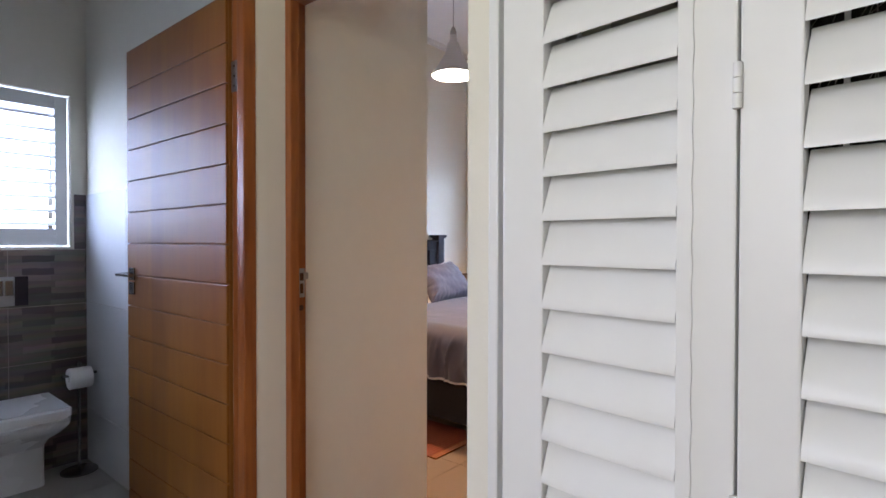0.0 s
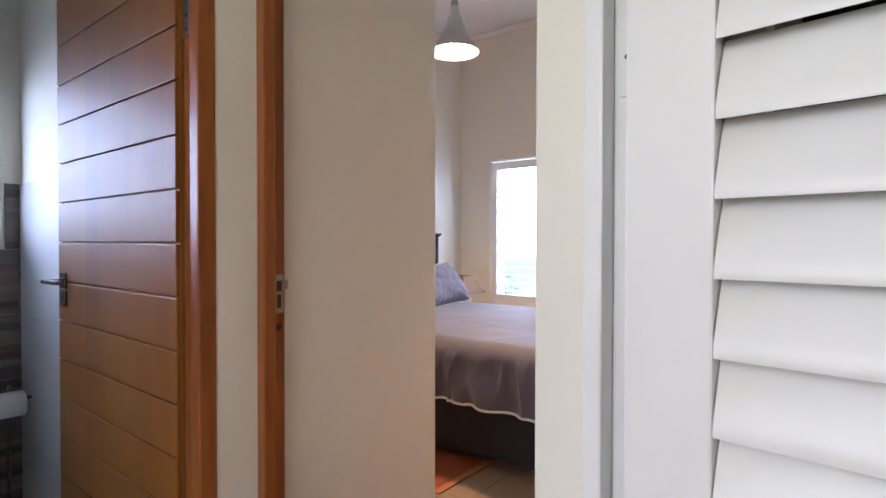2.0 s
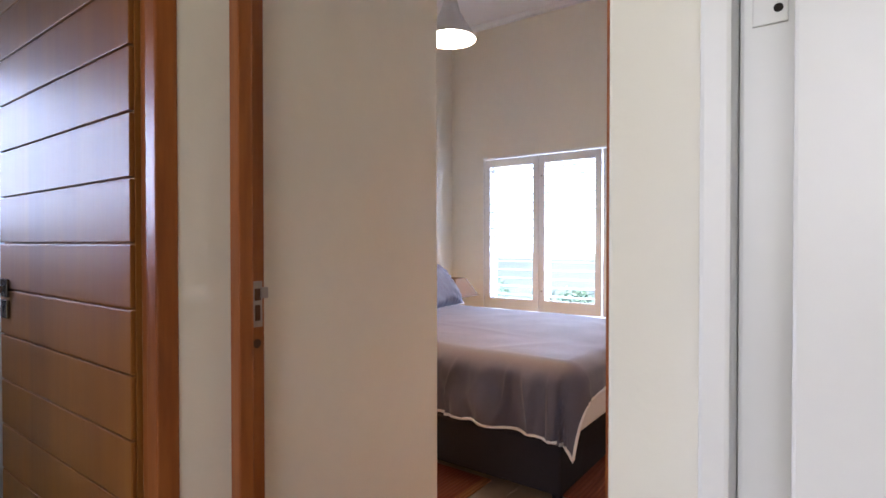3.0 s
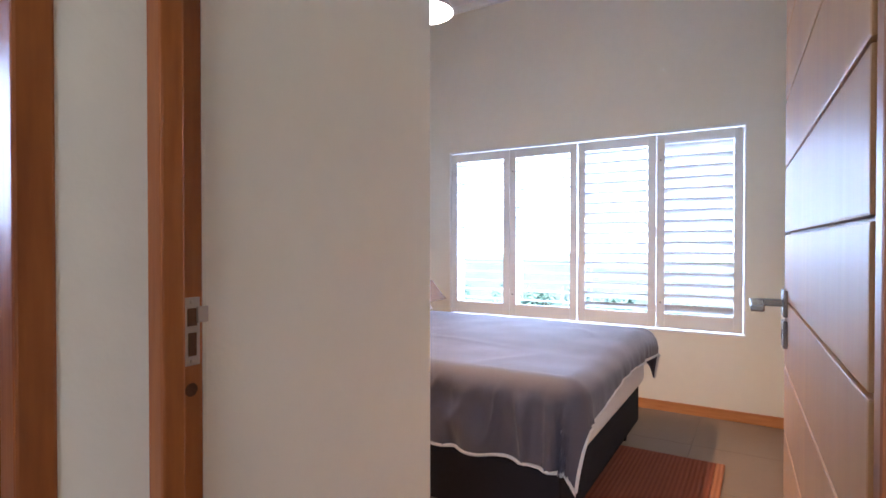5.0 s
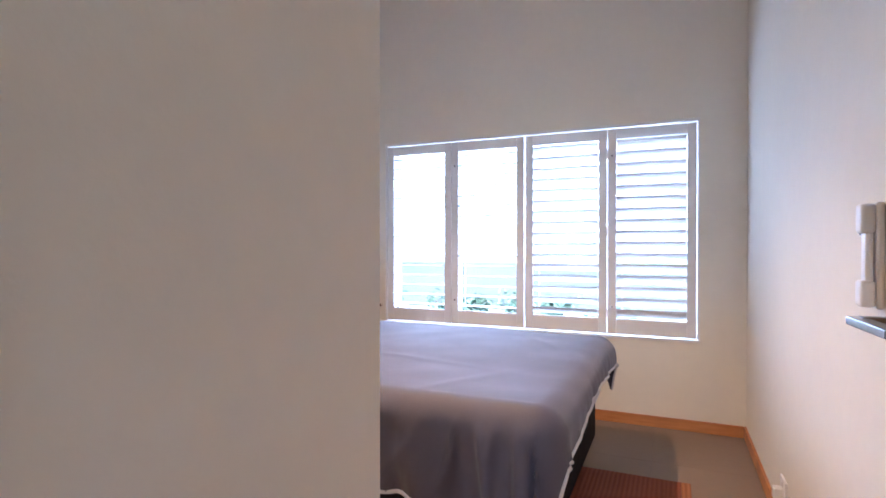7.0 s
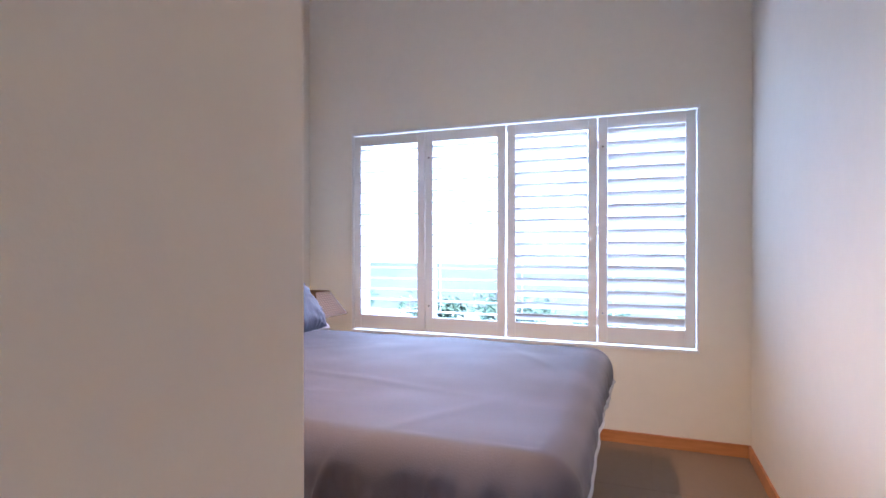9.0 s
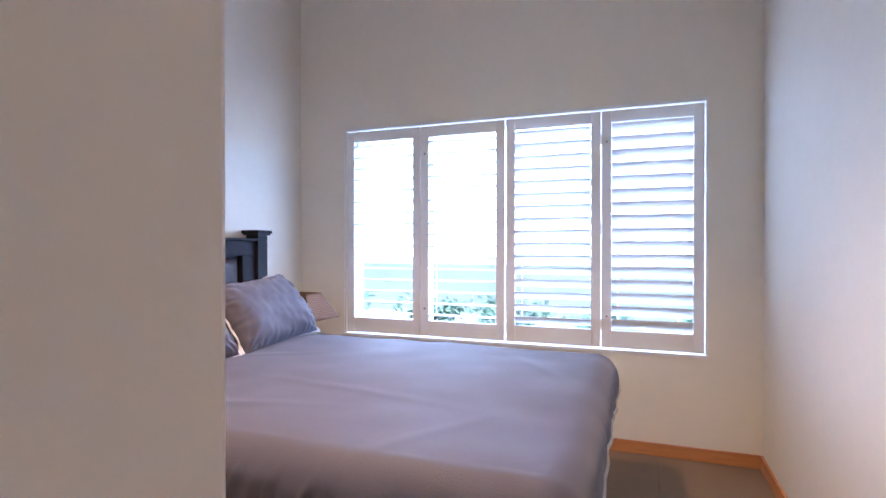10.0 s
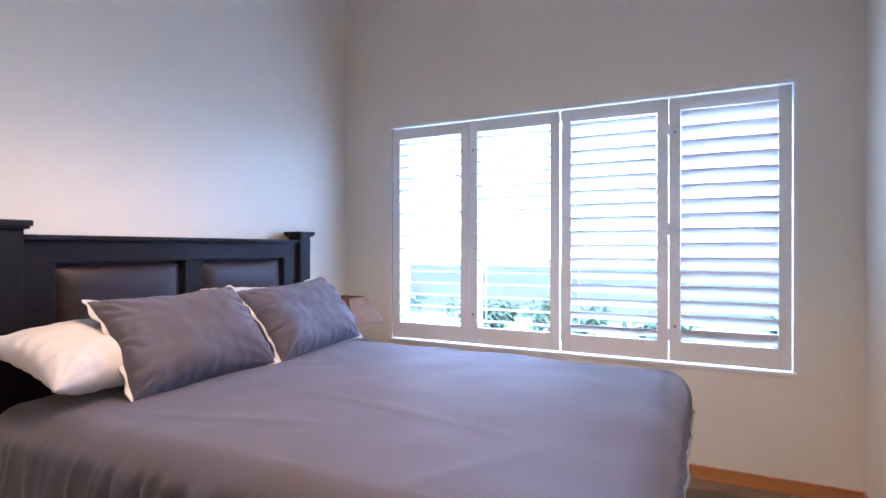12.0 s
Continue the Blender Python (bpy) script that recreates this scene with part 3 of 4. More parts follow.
def louvre_strip(t, x, w, z0, z1):
    """A loose bead between slats and stile, with an uneven edge."""
    bm = bmesh.new()
    n = 64
    rows = []
    for k in range(n + 1):
        z = z0 + (z1 - z0) * k / n
        e = x + w + 0.0009 * math.sin(z * 2 * math.pi / 0.077) + 0.0006 * noise.noise(Vector((z * 40, x, 0)))
        rows.append([bm.verts.new(p) for p in ((x, -0.0035, z), (e, -0.0035, z), (e, 0.004, z), (x, 0.004, z))])
    for p, q in zip(rows, rows[1:]):
        for k in range(4):
            bm.faces.new((p[k], p[(k + 1) % 4], q[(k + 1) % 4], q[k]))
    bm.faces.new(list(reversed(rows[0])))
    bm.faces.new(rows[-1])
    part("bead", bm, SHUTTER, t)


louvre_strip(s1, SHW - 0.077, 0.021, 0.085, SHH - 0.13)


def screw_plate(parent, x, y, z):
    p = part("hinge_plate", box(x, x + 0.026, y - 0.003, y, z - 0.045, z + 0.045, bevel=0.001), SHUTTER, parent, "white hinge plate with steel screws")
    for dx, dz in ((0.019, 0.026), (0.008, 0.004), (0.019, -0.014), (0.019, -0.033)):
        part("screw", lathe([(0.0036, 0), (0.0036, 0.001), (0.0012, 0.0004)], 12), DARKHOLE, p, "dark screw head", 40, pose(x + dx, y - 0.003, z + dz, 90, 0, 0))


screw_plate(fr, -0.645, HALL_Y - 0.020, 1.443)
screw_plate(fr, -0.645, HALL_Y - 0.020, 0.80)
window_frame("window_2", pose(S_X0, HALL_Y + 0.06, S_Z0), S_X1 - S_X0, S_Z1 - S_Z0, 1, "white window frame with clear panes behind the hall shutters")

# bathroom window and shutter
window_frame("window_3", pose(BATH_END - 0.12, BW_Y0, BW_Z0, 0, 0, 90), BW_Y1 - BW_Y0, BW_Z1 - BW_Z0, 0, "small white bathroom window frame with a clear pane")
bs = shutter_panel(pose(BATH_END - 0.028, BW_Y0 + 0.01, BW_Z0 + 0.01, 0, 0, 90), BW_Y1 - BW_Y0 - 0.02, BW_Z1 - BW_Z0 - 0.02, 0.056, 0.07, 0.09, 9, 24, "white louvred bathroom shutter with half-tilted slats", "bathroom shutter")


# skirting boards
def skirting(name, x0, x1, y0, y1):
    solid(name, box(x0, x1, y0, y1, 0, 0.072, bevel=0.004), SKIRTWOOD, "orange-brown varnished wooden skirting board", "baseboard")


skirting("baseboard_window", LEFT_X, RIGHT_X - 0.015, WIN_Y - 0.015, WIN_Y - 0.0005)
skirting("baseboard_right", RIGHT_X - 0.015, RIGHT_X - 0.0005, HALL_Y + 0.14, WIN_Y - 0.0005)
skirting("baseboard_headboard", LEFT_X + 0.0005, LEFT_X + 0.015, CORNER_Y, WIN_Y - 0.016)
solid("trim_cornice", boxes((LEFT_X, RIGHT_X, WIN_Y - 0.05, WIN_Y, CEIL - 0.05, CEIL), (LEFT_X, LEFT_X + 0.05, CORNER_Y, WIN_Y - 0.05, CEIL - 0.05, CEIL), (RIGHT_X - 0.05, RIGHT_X, HALL_Y + 0.14, WIN_Y - 0.05, CEIL - 0.05, CEIL), bevel=0.012), CEILING, "white moulded cornice under the bedroom ceiling", "trim")

# bed
BX0, BX1, BY0, BY1, BTOP = -3.46, -1.50, 2.81, 4.33, 0.61
bed = thing("bed", pose((BX0 + BX1) / 2, (BY0 + BY1) / 2, 0), "queen bed with a black panelled headboard and dark fabric base", "bed")
OFF = Vector(((BX0 + BX1) / 2, (BY0 + BY1) / 2, 0))


def bbox(x0, x1, y0, y1, z0, z1, **k):
    return box(x0 - OFF.x, x1 - OFF.x, y0 - OFF.y, y1 - OFF.y, z0, z1, **k)


part("base", bbox(BX0, BX1 - 0.03, BY0, BY1, 0.10, 0.34, bevel=0.015), BLACKCLOTH, bed, "black fabric bed base")
part("mattress", bbox(BX0, BX1 + 0.005, BY0 - 0.004, BY1 + 0.004, 0.34, BTOP, bevel=0.05, seg=4), COTTON, bed, "white mattress with a fitted sheet")
for x in (BX0 + 0.2, BX1 - 0.10):
    for y in (BY0 + 0.12, BY1 - 0.12):
        part("leg", lathe([(0.020, 0), (0.032, 0.1)], 14), BLACKWOOD, bed, "", 40, pose(x - OFF.x, y - OFF.y, 0))
for y0 in (2.83, 4.325):
    p = part("post", bbox(-3.585, -3.495, y0, y0 + 0.09, 0, 1.262, bevel=0.004), BLACKWOOD, bed)
    bm = bbox(-3.605, -3.475, y0 - 0.02, y0 + 0.11, 1.272, 1.292, bevel=0.004)
    add_box(bm, -3.597 - OFF.x, -3.483 - OFF.x, y0 - 0.012 - OFF.y, y0 + 0.102 - OFF.y, 1.262, 1.272, bevel=0.002)
    part("cap", bm, BLACKWOOD, p)
part("top_rail", bbox(-3.565, -3.515, 2.92, 4.325, 1.14, 1.225, bevel=0.003), BLACKWOOD, bed)
part("top_moulding", bbox(-3.585, -3.495, 2.92, 4.325, 1.225, 1.243, bevel=0.005), BLACKWOOD, bed)
part("bottom_rail", bbox(-3.565, -3.515, 2.92, 4.325, 0.30, 0.66, bevel=0.003), BLACKWOOD, bed)
for a, b in ((2.92, 3.03), (3.575, 3.67), (4.215, 4.325)):
    part("upright", bbox(-3.565, -3.515, a, b, 0.66, 1.14, bevel=0.003), BLACKWOOD, bed)
for a, b in ((3.03, 3.575), (3.67, 4.215)):
    part("backing", bbox(-3.56, -3.548, a, b, 0.66, 1.14), BLACKWOOD, bed)
    bm = bmesh.new()
    bmesh.ops.create_grid(bm, x_segments=34, y_segments=28, size=0.5)
    for v in bm.verts:
        u, w = v.co.x * 2, v.co.y * 2
        puff = 0.040 * (1 - abs(u) ** 9) * (1 - abs(w) ** 9)
        v.co = Vector((-3.546 + puff - OFF.x, (a + b) / 2 + u * ((b - a) / 2 - 0.012) - OFF.y, 0.90 + w * 0.228))
    part("padded_panel", bm, LEATHER, bed, "padded dark leather panel", 60)


# duvet: a cloth that bends over the mattress edges
def duvet_point(u, v):
    """Flat cloth place to draped place; the core is the mattress top, inset by the bend radius."""
    r = 0.105
    zt = 0.684
    x0, x1, y0, y1 = -3.60, BX1 - 0.022, BY0 + 0.050, BY1 - 0.050
    cx, cy = min(max(u, x0), x1), min(max(v, y0), y1)
    d = Vector((u - cx, v - cy))
    s = d.length
    n1 = noise.noise(Vector((u * 1.7, v * 1.7, 0.3)))
    n2 = noise.noise(Vector((u * 5.0, v * 5.0, 4.3)))
    crown = 0.024 * max(0.0, 1 - ((cy - 3.57) / 0.9) ** 2)
    crease = 0.0
    for px, py, ang, ln, h in ((-2.62, 3.02, 0.25, 0.30, 0.0030), (-2.25, 3.3, -0.15, 0.40, 0.0022), (-1.85, 3.0, 1.0, 0.22, 0.0022), (-2.9, 3.7, 0.6, 0.25, 0.002), (-1.75, 3.9, -0.9, 0.3, 0.002)):
        du, dv = u - px, v - py
        a, b = du * math.cos(ang) + dv * math.sin(ang), dv * math.cos(ang) - du * math.sin(ang)
        crease += h * math.exp(-(a / ln) ** 2 - (b / 0.028) ** 2)
    z = zt + crown + 0.012 * n1 + 0.005 * n2 + crease
    if s < 1e-6:
        return Vector((u, v, z))
    d /= s
    ang = min(s / r, math.pi / 2)
    drop = r * (1 - math.cos(ang)) + max(0.0, s - r * math.pi / 2)
    out = r * math.sin(ang)
    q = cx * abs(d.y) + cy * abs(d.x) + math.atan2(d.y, d.x) * 0.35
    fold = 0.8 * math.sin(q * 17 + 3.0 * n1) + 0.8 * (1 - 2 * abs(math.sin(q * 12 + 1.5 + 2.0 * n2)))
    fold += 1.2 * math.sin(q * 43 + 5.0 * n1) * (0.5 + noise.noise(Vector((q * 4.0, 2.0, 0.5))))
    calm = (1 - min(1.0, 2.4 * abs(d.x * d.y))) * min(1.0, max(0.25, (cx + 3.2) / 0.7))
    out += 0.032 * calm * (0.25 + 0.75 * abs(d.y)) * fold * min(1.0, max(0.0, drop - 0.06) / 0.25) + 0.014 * min(1, drop / 0.35)
    slant = q * 11.0 + 2.2 * drop + 1.3 * n1
    pleat = 0.5 - min(1.0, 4.2 * abs(noise.noise(Vector((slant, drop * 1.3, 6.1)))))
    out += 0.030 * calm * (0.2 + 0.8 * abs(d.y)) * pleat * min(1.0, max(0.0, drop - 0.03) / 0.14)
    z0 = z
    return Vector((cx + d.x * out, cy + d.y * out, z0 - drop + 0.004 * n2))


def duvet():
    t = thing("duvet", pose(-2.4, 3.55, 0.66), "crumpled grey-mauve duvet with white piping on the bed", "duvet")
    o = Vector((-2.4, 3.55, 0.66))
    u0, u1, v0, v1 = -3.36, BX1 + 0.215, BY0 - 0.335, BY1 + 0.235
    nu, nv = 210, 190

    def flat(i, j):
        u, v = u0 + (u1 - u0) * i / nu, v0 + (v1 - v0) * j / nv
        k = j / nv
        uu = u + (0.03 * math.sin(v * 3 + 1)) * (i / nu) ** 6
        if i == nu or i > nu * 0.8:
            uu += (0.05 * max(0.0, (k - 0.88) / 0.12) - 0.06 * k) * ((i / nu - 0.8) / 0.2)
        return uu, v
    bm = bmesh.new()
    grid = [[bm.verts.new(duvet_point(*flat(i, j)) - o) for j in range(nv + 1)] for i in range(nu + 1)]
    for i in range(nu):
        for j in range(nv):
            bm.faces.new((grid[i][j], grid[i + 1][j], grid[i + 1][j + 1], grid[i][j + 1]))
    hem = [g[0].co.copy() for g in grid] + [v.co.copy() for v in grid[-1]] + [g[-1].co.copy() for g in reversed(grid)]
    cover = part("cover", bm, DUVET, t, "grey-mauve cotton cover", 180)
    sol = cover.modifiers.new("thickness", "SOLIDIFY")
    sol.thickness, sol.offset = 0.012, -1
    part("piping", add_tube(bmesh.new(), hem[::2], 0.0072, 6), COTTON, t, "white piped hem", 180)
    return t


duvet()


# pillows: two faces that meet in a seam, with a piped edge
def pillow(m, w, h, puff, mat, label, piping=None, seed=0, flange=0.0):
    """Local x along the width, y along the height, z the thickness."""
    t = thing("pillow", m, label, "pillow", "pillows on the bed")
    n = 88
    bm = bmesh.new()

    def at(u, v, side):
        pull = 1 - 0.10 * (1 - abs(u) ** 2) * abs(v) ** 4
        pull2 = 1 - 0.07 * (1 - abs(v) ** 2) * abs(u) ** 4
        f = max(0.0, (1 - abs(u) ** 3.0) * (1 - abs(v) ** 3.0)) ** 0.55
        wr = noise.noise(Vector((u * 2.2 + seed, v * 2.2, side * 3.0))) * 0.12 + noise.noise(Vector((u * 7 + seed, v * 3.5, side * 2.0))) * 0.03
        for cu, cv in ((-1, -1), (1, -1), (-1, 1), (1, 1)):
            du, dv = u - cu, v - cv
            rr, th = math.hypot(du, dv), math.atan2(dv * cv, du * cu)
            wr += 0.22 * math.exp(-rr * 3.8) * math.sin(th * 15 + seed * 1.7 + cu)
        wave = 2.5 * noise.noise(Vector((u * 3 + seed, v * 3, 1.0)))
        wr += 0.20 * math.exp((abs(v) - 1) * 9) * math.sin(u * 29 + seed + 2.5 * wave) + 0.22 * math.exp((abs(u) - 1) * 8) * math.sin(v * 21 + seed * 2 + 2.5 * wave)
        bend = 0.05 * (u * u) - 0.03 * v * v + 0.02 * noise.noise(Vector((u * 1.2 + seed * 3, v * 1.2, 9)))
        return Vector((u * w / 2 * pull2, v * h / 2 * pull, side * puff / 2 * f * (1 + wr) + bend * 0.5))
    top, bot = {}, {}
    for i in range(n + 1):
        for j in range(n + 1):
            u, v = -1 + 2 * i / n, -1 + 2 * j / n
            top[i, j] = bm.verts.new(at(u, v, 1))
            bot[i, j] = top[i, j] if i in (0, n) or j in (0, n) else bm.verts.new(at(u, v, -1))
    for i in range(n):
        for j in range(n):
            bm.faces.new((top[i, j], top[i + 1, j], top[i + 1, j + 1], top[i, j + 1]))
            bm.faces.new((bot[i, j + 1], bot[i + 1, j + 1], bot[i + 1, j], bot[i, j]))
    rim = [top[i, 0].co.copy() for i in range(n)] + [top[n, j].co.copy() for j in range(n)] + [top[i, n].co.copy() for i in range(n, 0, -1)] + [top[0, j].co.copy() for j in range(n, -1, -1)]
    part("cover", bm, mat, t, "", 180)
    if piping:
        bm = bmesh.new()
        outer = []
        for k, p in enumerate(rim):
            a, b = rim[k - 1 if k else -2], rim[(k + 1) % len(rim)]
            d = (b - a).normalized()
            nrm = Vector((d.y, -d.x, 0))
            outer.append((p - nrm * 0.004, p + nrm * (flange + 0.005 * math.sin(k * 0.37)) + Vector((0, 0, 0.006 * math.sin(k * 0.31)))))
        ring = [[bm.verts.new(q + Vector((0, 0, dz))) for q, dz in ((o[0], 0.004), (o[1], 0.002), (o[1], -0.002), (o[0], -0.004))] for o in outer[:-1]]
        for a, b in zip(ring, ring[1:] + ring[:1]):
            for k in range(4):
                bm.faces.new((a[k], a[(k + 1) % 4], b[(k + 1) % 4], b[k]))
        part("flange", bm, piping, t, "white cotton flange", 60)
    return t


def leaning(x, y, z, lean, turn=0, roll=0):
    """Stands on its long side, leaning back towards the headboard."""
    return pose(x, y, z, 0, 0, 90 + turn) @ pose(0, 0, 0, lean, 0, 0) @ pose(0, 0, 0, 0, 0, roll)


pillow(leaning(-3.165, 3.315, 0.848, 50, -4, 2), 0.615, 0.42, 0.21, DUVET, "grey-mauve pillow with a white flange leaning on white pillows", COTTON, 1, 0.010)
pillow(leaning(-3.170, 3.97, 0.850, 52, 3, 3), 0.675, 0.41, 0.21, DUVET, "grey-mauve pillow with a white flange near the window", COTTON, 2, 0.010)
pillow(leaning(-3.29, 3.125, 0.828, 18, 3, 2), 0.69, 0.38, 0.19, COTTON, "plump white cotton pillow behind a grey one", None, 3)
pillow(leaning(-3.31, 3.97, 0.835, 44, -2, -2), 0.72, 0.44, 0.19, COTTON, "white cotton pillow hidden behind a grey one", None, 4)


# pendant lamp
def pendant(x, y, z):
    t = thing("pendant_lamp", pose(x, y, z), "grey cone pendant lamp, lit, hanging on a cord", "lamp")
    shade = lathe([(0.145, 0.0), (0.147, 0.012), (0.100, 0.075), (0.058, 0.150), (0.040, 0.215), (0.026, 0.235), (0.024, 0.275)], 40, caps=False)
    sh = part("shade", shade, SHADE, t, "grey metal cone shade", 50)
    inner = lathe([(0.1435, 0.001), (0.1440, 0.012), (0.097, 0.073), (0.055, 0.148), (0.001, 0.16)], 40, caps=False)
    part("shade_lining", inner, SHADE_IN, sh, "glowing white shade lining", 60)
    part("bulb", lathe([(0.002, 0.004), (0.022, 0.010), (0.031, 0.035), (0.026, 0.065), (0.014, 0.095), (0.013, 0.145)], 20), BULB, t, "lit bulb", 50)
    part("lamp_holder", lathe([(0.022, 0.262), (0.022, 0.30), (0.012, 0.325), (0.005, 0.335)], 20), CORD, t, "", 40)
    part("cord", lathe([(0.0032, 0.335), (0.0032, CEIL - z - 0.02)], 8), CORD, t, "", 60)
    part("ceiling_rose", lathe([(0.05, CEIL - z - 0.025), (0.045, CEIL - z - 0.006), (0.045, CEIL - z)], 24), WHITEPLASTIC, t, "", 40)


pendant(-2.33, 3.10, 2.36)


# bedside lamp on its small table
def bedside():
    t = thing("nightstand", pose(-3.42, 4.62, 0), "small black wooden nightstand between bed and window wall", "nightstand")
    part("body", box(-0.17, 0.17, -0.17, 0.17, 0.06, 0.50, bevel=0.004), BLACKWOOD, t)
    part("top", box(-0.185, 0.185, -0.185, 0.185, 0.50, 0.525, bevel=0.004), BLACKWOOD, t)
    d = part("drawer", box(0.17, 0.184, -0.155, 0.155, 0.32, 0.485, bevel=0.003), BLACKWOOD, t)
    part("knob", lathe([(0.008, 0), (0.012, 0.02)], 12), STEEL, d, "", 40, pose(0.184, 0, 0.40, 0, 90, 0))
    for x in (-0.14, 0.14):
        for y in (-0.14, 0.14):
            part("foot", box(x - 0.02, x + 0.02, y - 0.02, y + 0.02, 0, 0.06), BLACKWOOD, t)
    s = thing("bedside_lamp", pose(-3.34, 4.56, 0.525), "bedside lamp with a tapered wicker shade, unlit", "lamp")
    part("foot", lathe([(0.065, 0), (0.065, 0.012), (0.02, 0.022), (0.016, 0.13), (0.024, 0.16), (0.012, 0.20), (0.010, 0.26)], 24), BLACKWOOD, s, "", 40)
    n = 4
    bm = bmesh.new()
    rings = []
    for k in range(7):
        f = k / 6
        r = 0.235 - 0.115 * f
        rings.append([bm.verts.new((r * math.cos(math.pi / 4 + math.pi / 2 * i), r * math.sin(math.pi / 4 + math.pi / 2 * i), 0.215 + 0.150 * f)) for i in range(n)])
    for a, b in zip(rings, rings[1:]):
        for i in range(n):
            bm.faces.new((a[i], a[(i + 1) % n], b[(i + 1) % n], b[i]))
    shade = part("shade", bm, WICKER, s, "woven natural wicker shade")
    sol = shade.modifiers.new("thickness", "SOLIDIFY")
    sol.thickness = 0.005
    for r, z in ((0.236, 0.215), (0.121, 0.365)):
        pts = [(r * math.cos(math.pi / 4 + math.pi / 2 * i), r * math.sin(math.pi / 4 + math.pi / 2 * i), z) for i in range(5)]
        part("rim", add_tube(bmesh.new(), pts, 0.005, 6), WICKER, shade)


bedside()

# rugs
def rug(x0, x1, y0, y1, label):
    t = thing("rug", pose((x0 + x1) / 2, (y0 + y1) / 2, 0), label, "rug", "rugs by the bed")
    w, d = (x1 - x0) / 2, (y1 - y0) / 2
    part("field", box(-w + 0.045, w - 0.045, -d, d, 0.0005, 0.009, bevel=0.003), RUG, t)
    for a, b in ((-w, -w + 0.044), (w - 0.044, w)):
        part("border", box(a, b, -d, d, 0.0005, 0.0095, bevel=0.003), RUGEDGE, t, "lighter woven border")


rug(-2.70, -1.97, 2.50, 2.96, "rust-red woven rug beside the bed, half under it")
rug(-1.66, -1.04, 3.02, 4.10, "rust-red woven rug with lines at the foot of the bed")


# wall intercom and socket
def intercom():
    t = thing("intercom", pose(RIGHT_X, 2.69, 1.17, 0, 0, -90), "white wall intercom handset beside the bedroom door", "intercom")
    part("base", box(-0.042, 0.045, -0.016, 0, -0.113, 0.125, bevel=0.006), WHITEPLASTIC, t)
    h = bmesh.new()
    add_box(h, 0.000, 0.043, -0.044, -0.015, 0.055, 0.122, bevel=0.010, seg=3)
    add_box(h, 0.004, 0.039, -0.034, -0.018, -0.060, 0.060, bevel=0.008, seg=3)
    add_box(h, 0.000, 0.043, -0.044, -0.015, -0.110, -0.050, bevel=0.010, seg=3)
    part("handset", h, WHITEPLASTIC, t, "", 50)
    part("button", box(-0.034, -0.010, -0.028, -0.015, 0.052, 0.078, bevel=0.003), CHROME, t, "square grey call button")
    part("label_strip", box(-0.036, -0.004, -0.018, -0.015, 0.090, 0.116, bevel=0.001), STEEL, t)
    for z in (-0.095, -0.070, -0.045, -0.020, 0.005):
        part("grille_rib", box(-0.038, -0.003, -0.021, -0.014, z, z + 0.017, bevel=0.003), WHITEPLASTIC, t)


intercom()


def socket():
    t = thing("wall_socket", pose(RIGHT_X, 3.74, 0.19, 0, 0, -90), "white wall socket with a plug in it", "socket")
    part("plate", box(-0.055, 0.055, -0.010, 0, -0.05, 0.05, bevel=0.003), WHITEPLASTIC, t)
    part("plug", box(-0.022, 0.022, -0.045, -0.010, -0.035, 0.012, bevel=0.006, seg=3), WHITEPLASTIC, t)
    part("switch", box(-0.012, 0.012, -0.014, -0.010, 0.020, 0.040, bevel=0.001), WHITEPLASTIC, t)


socket()


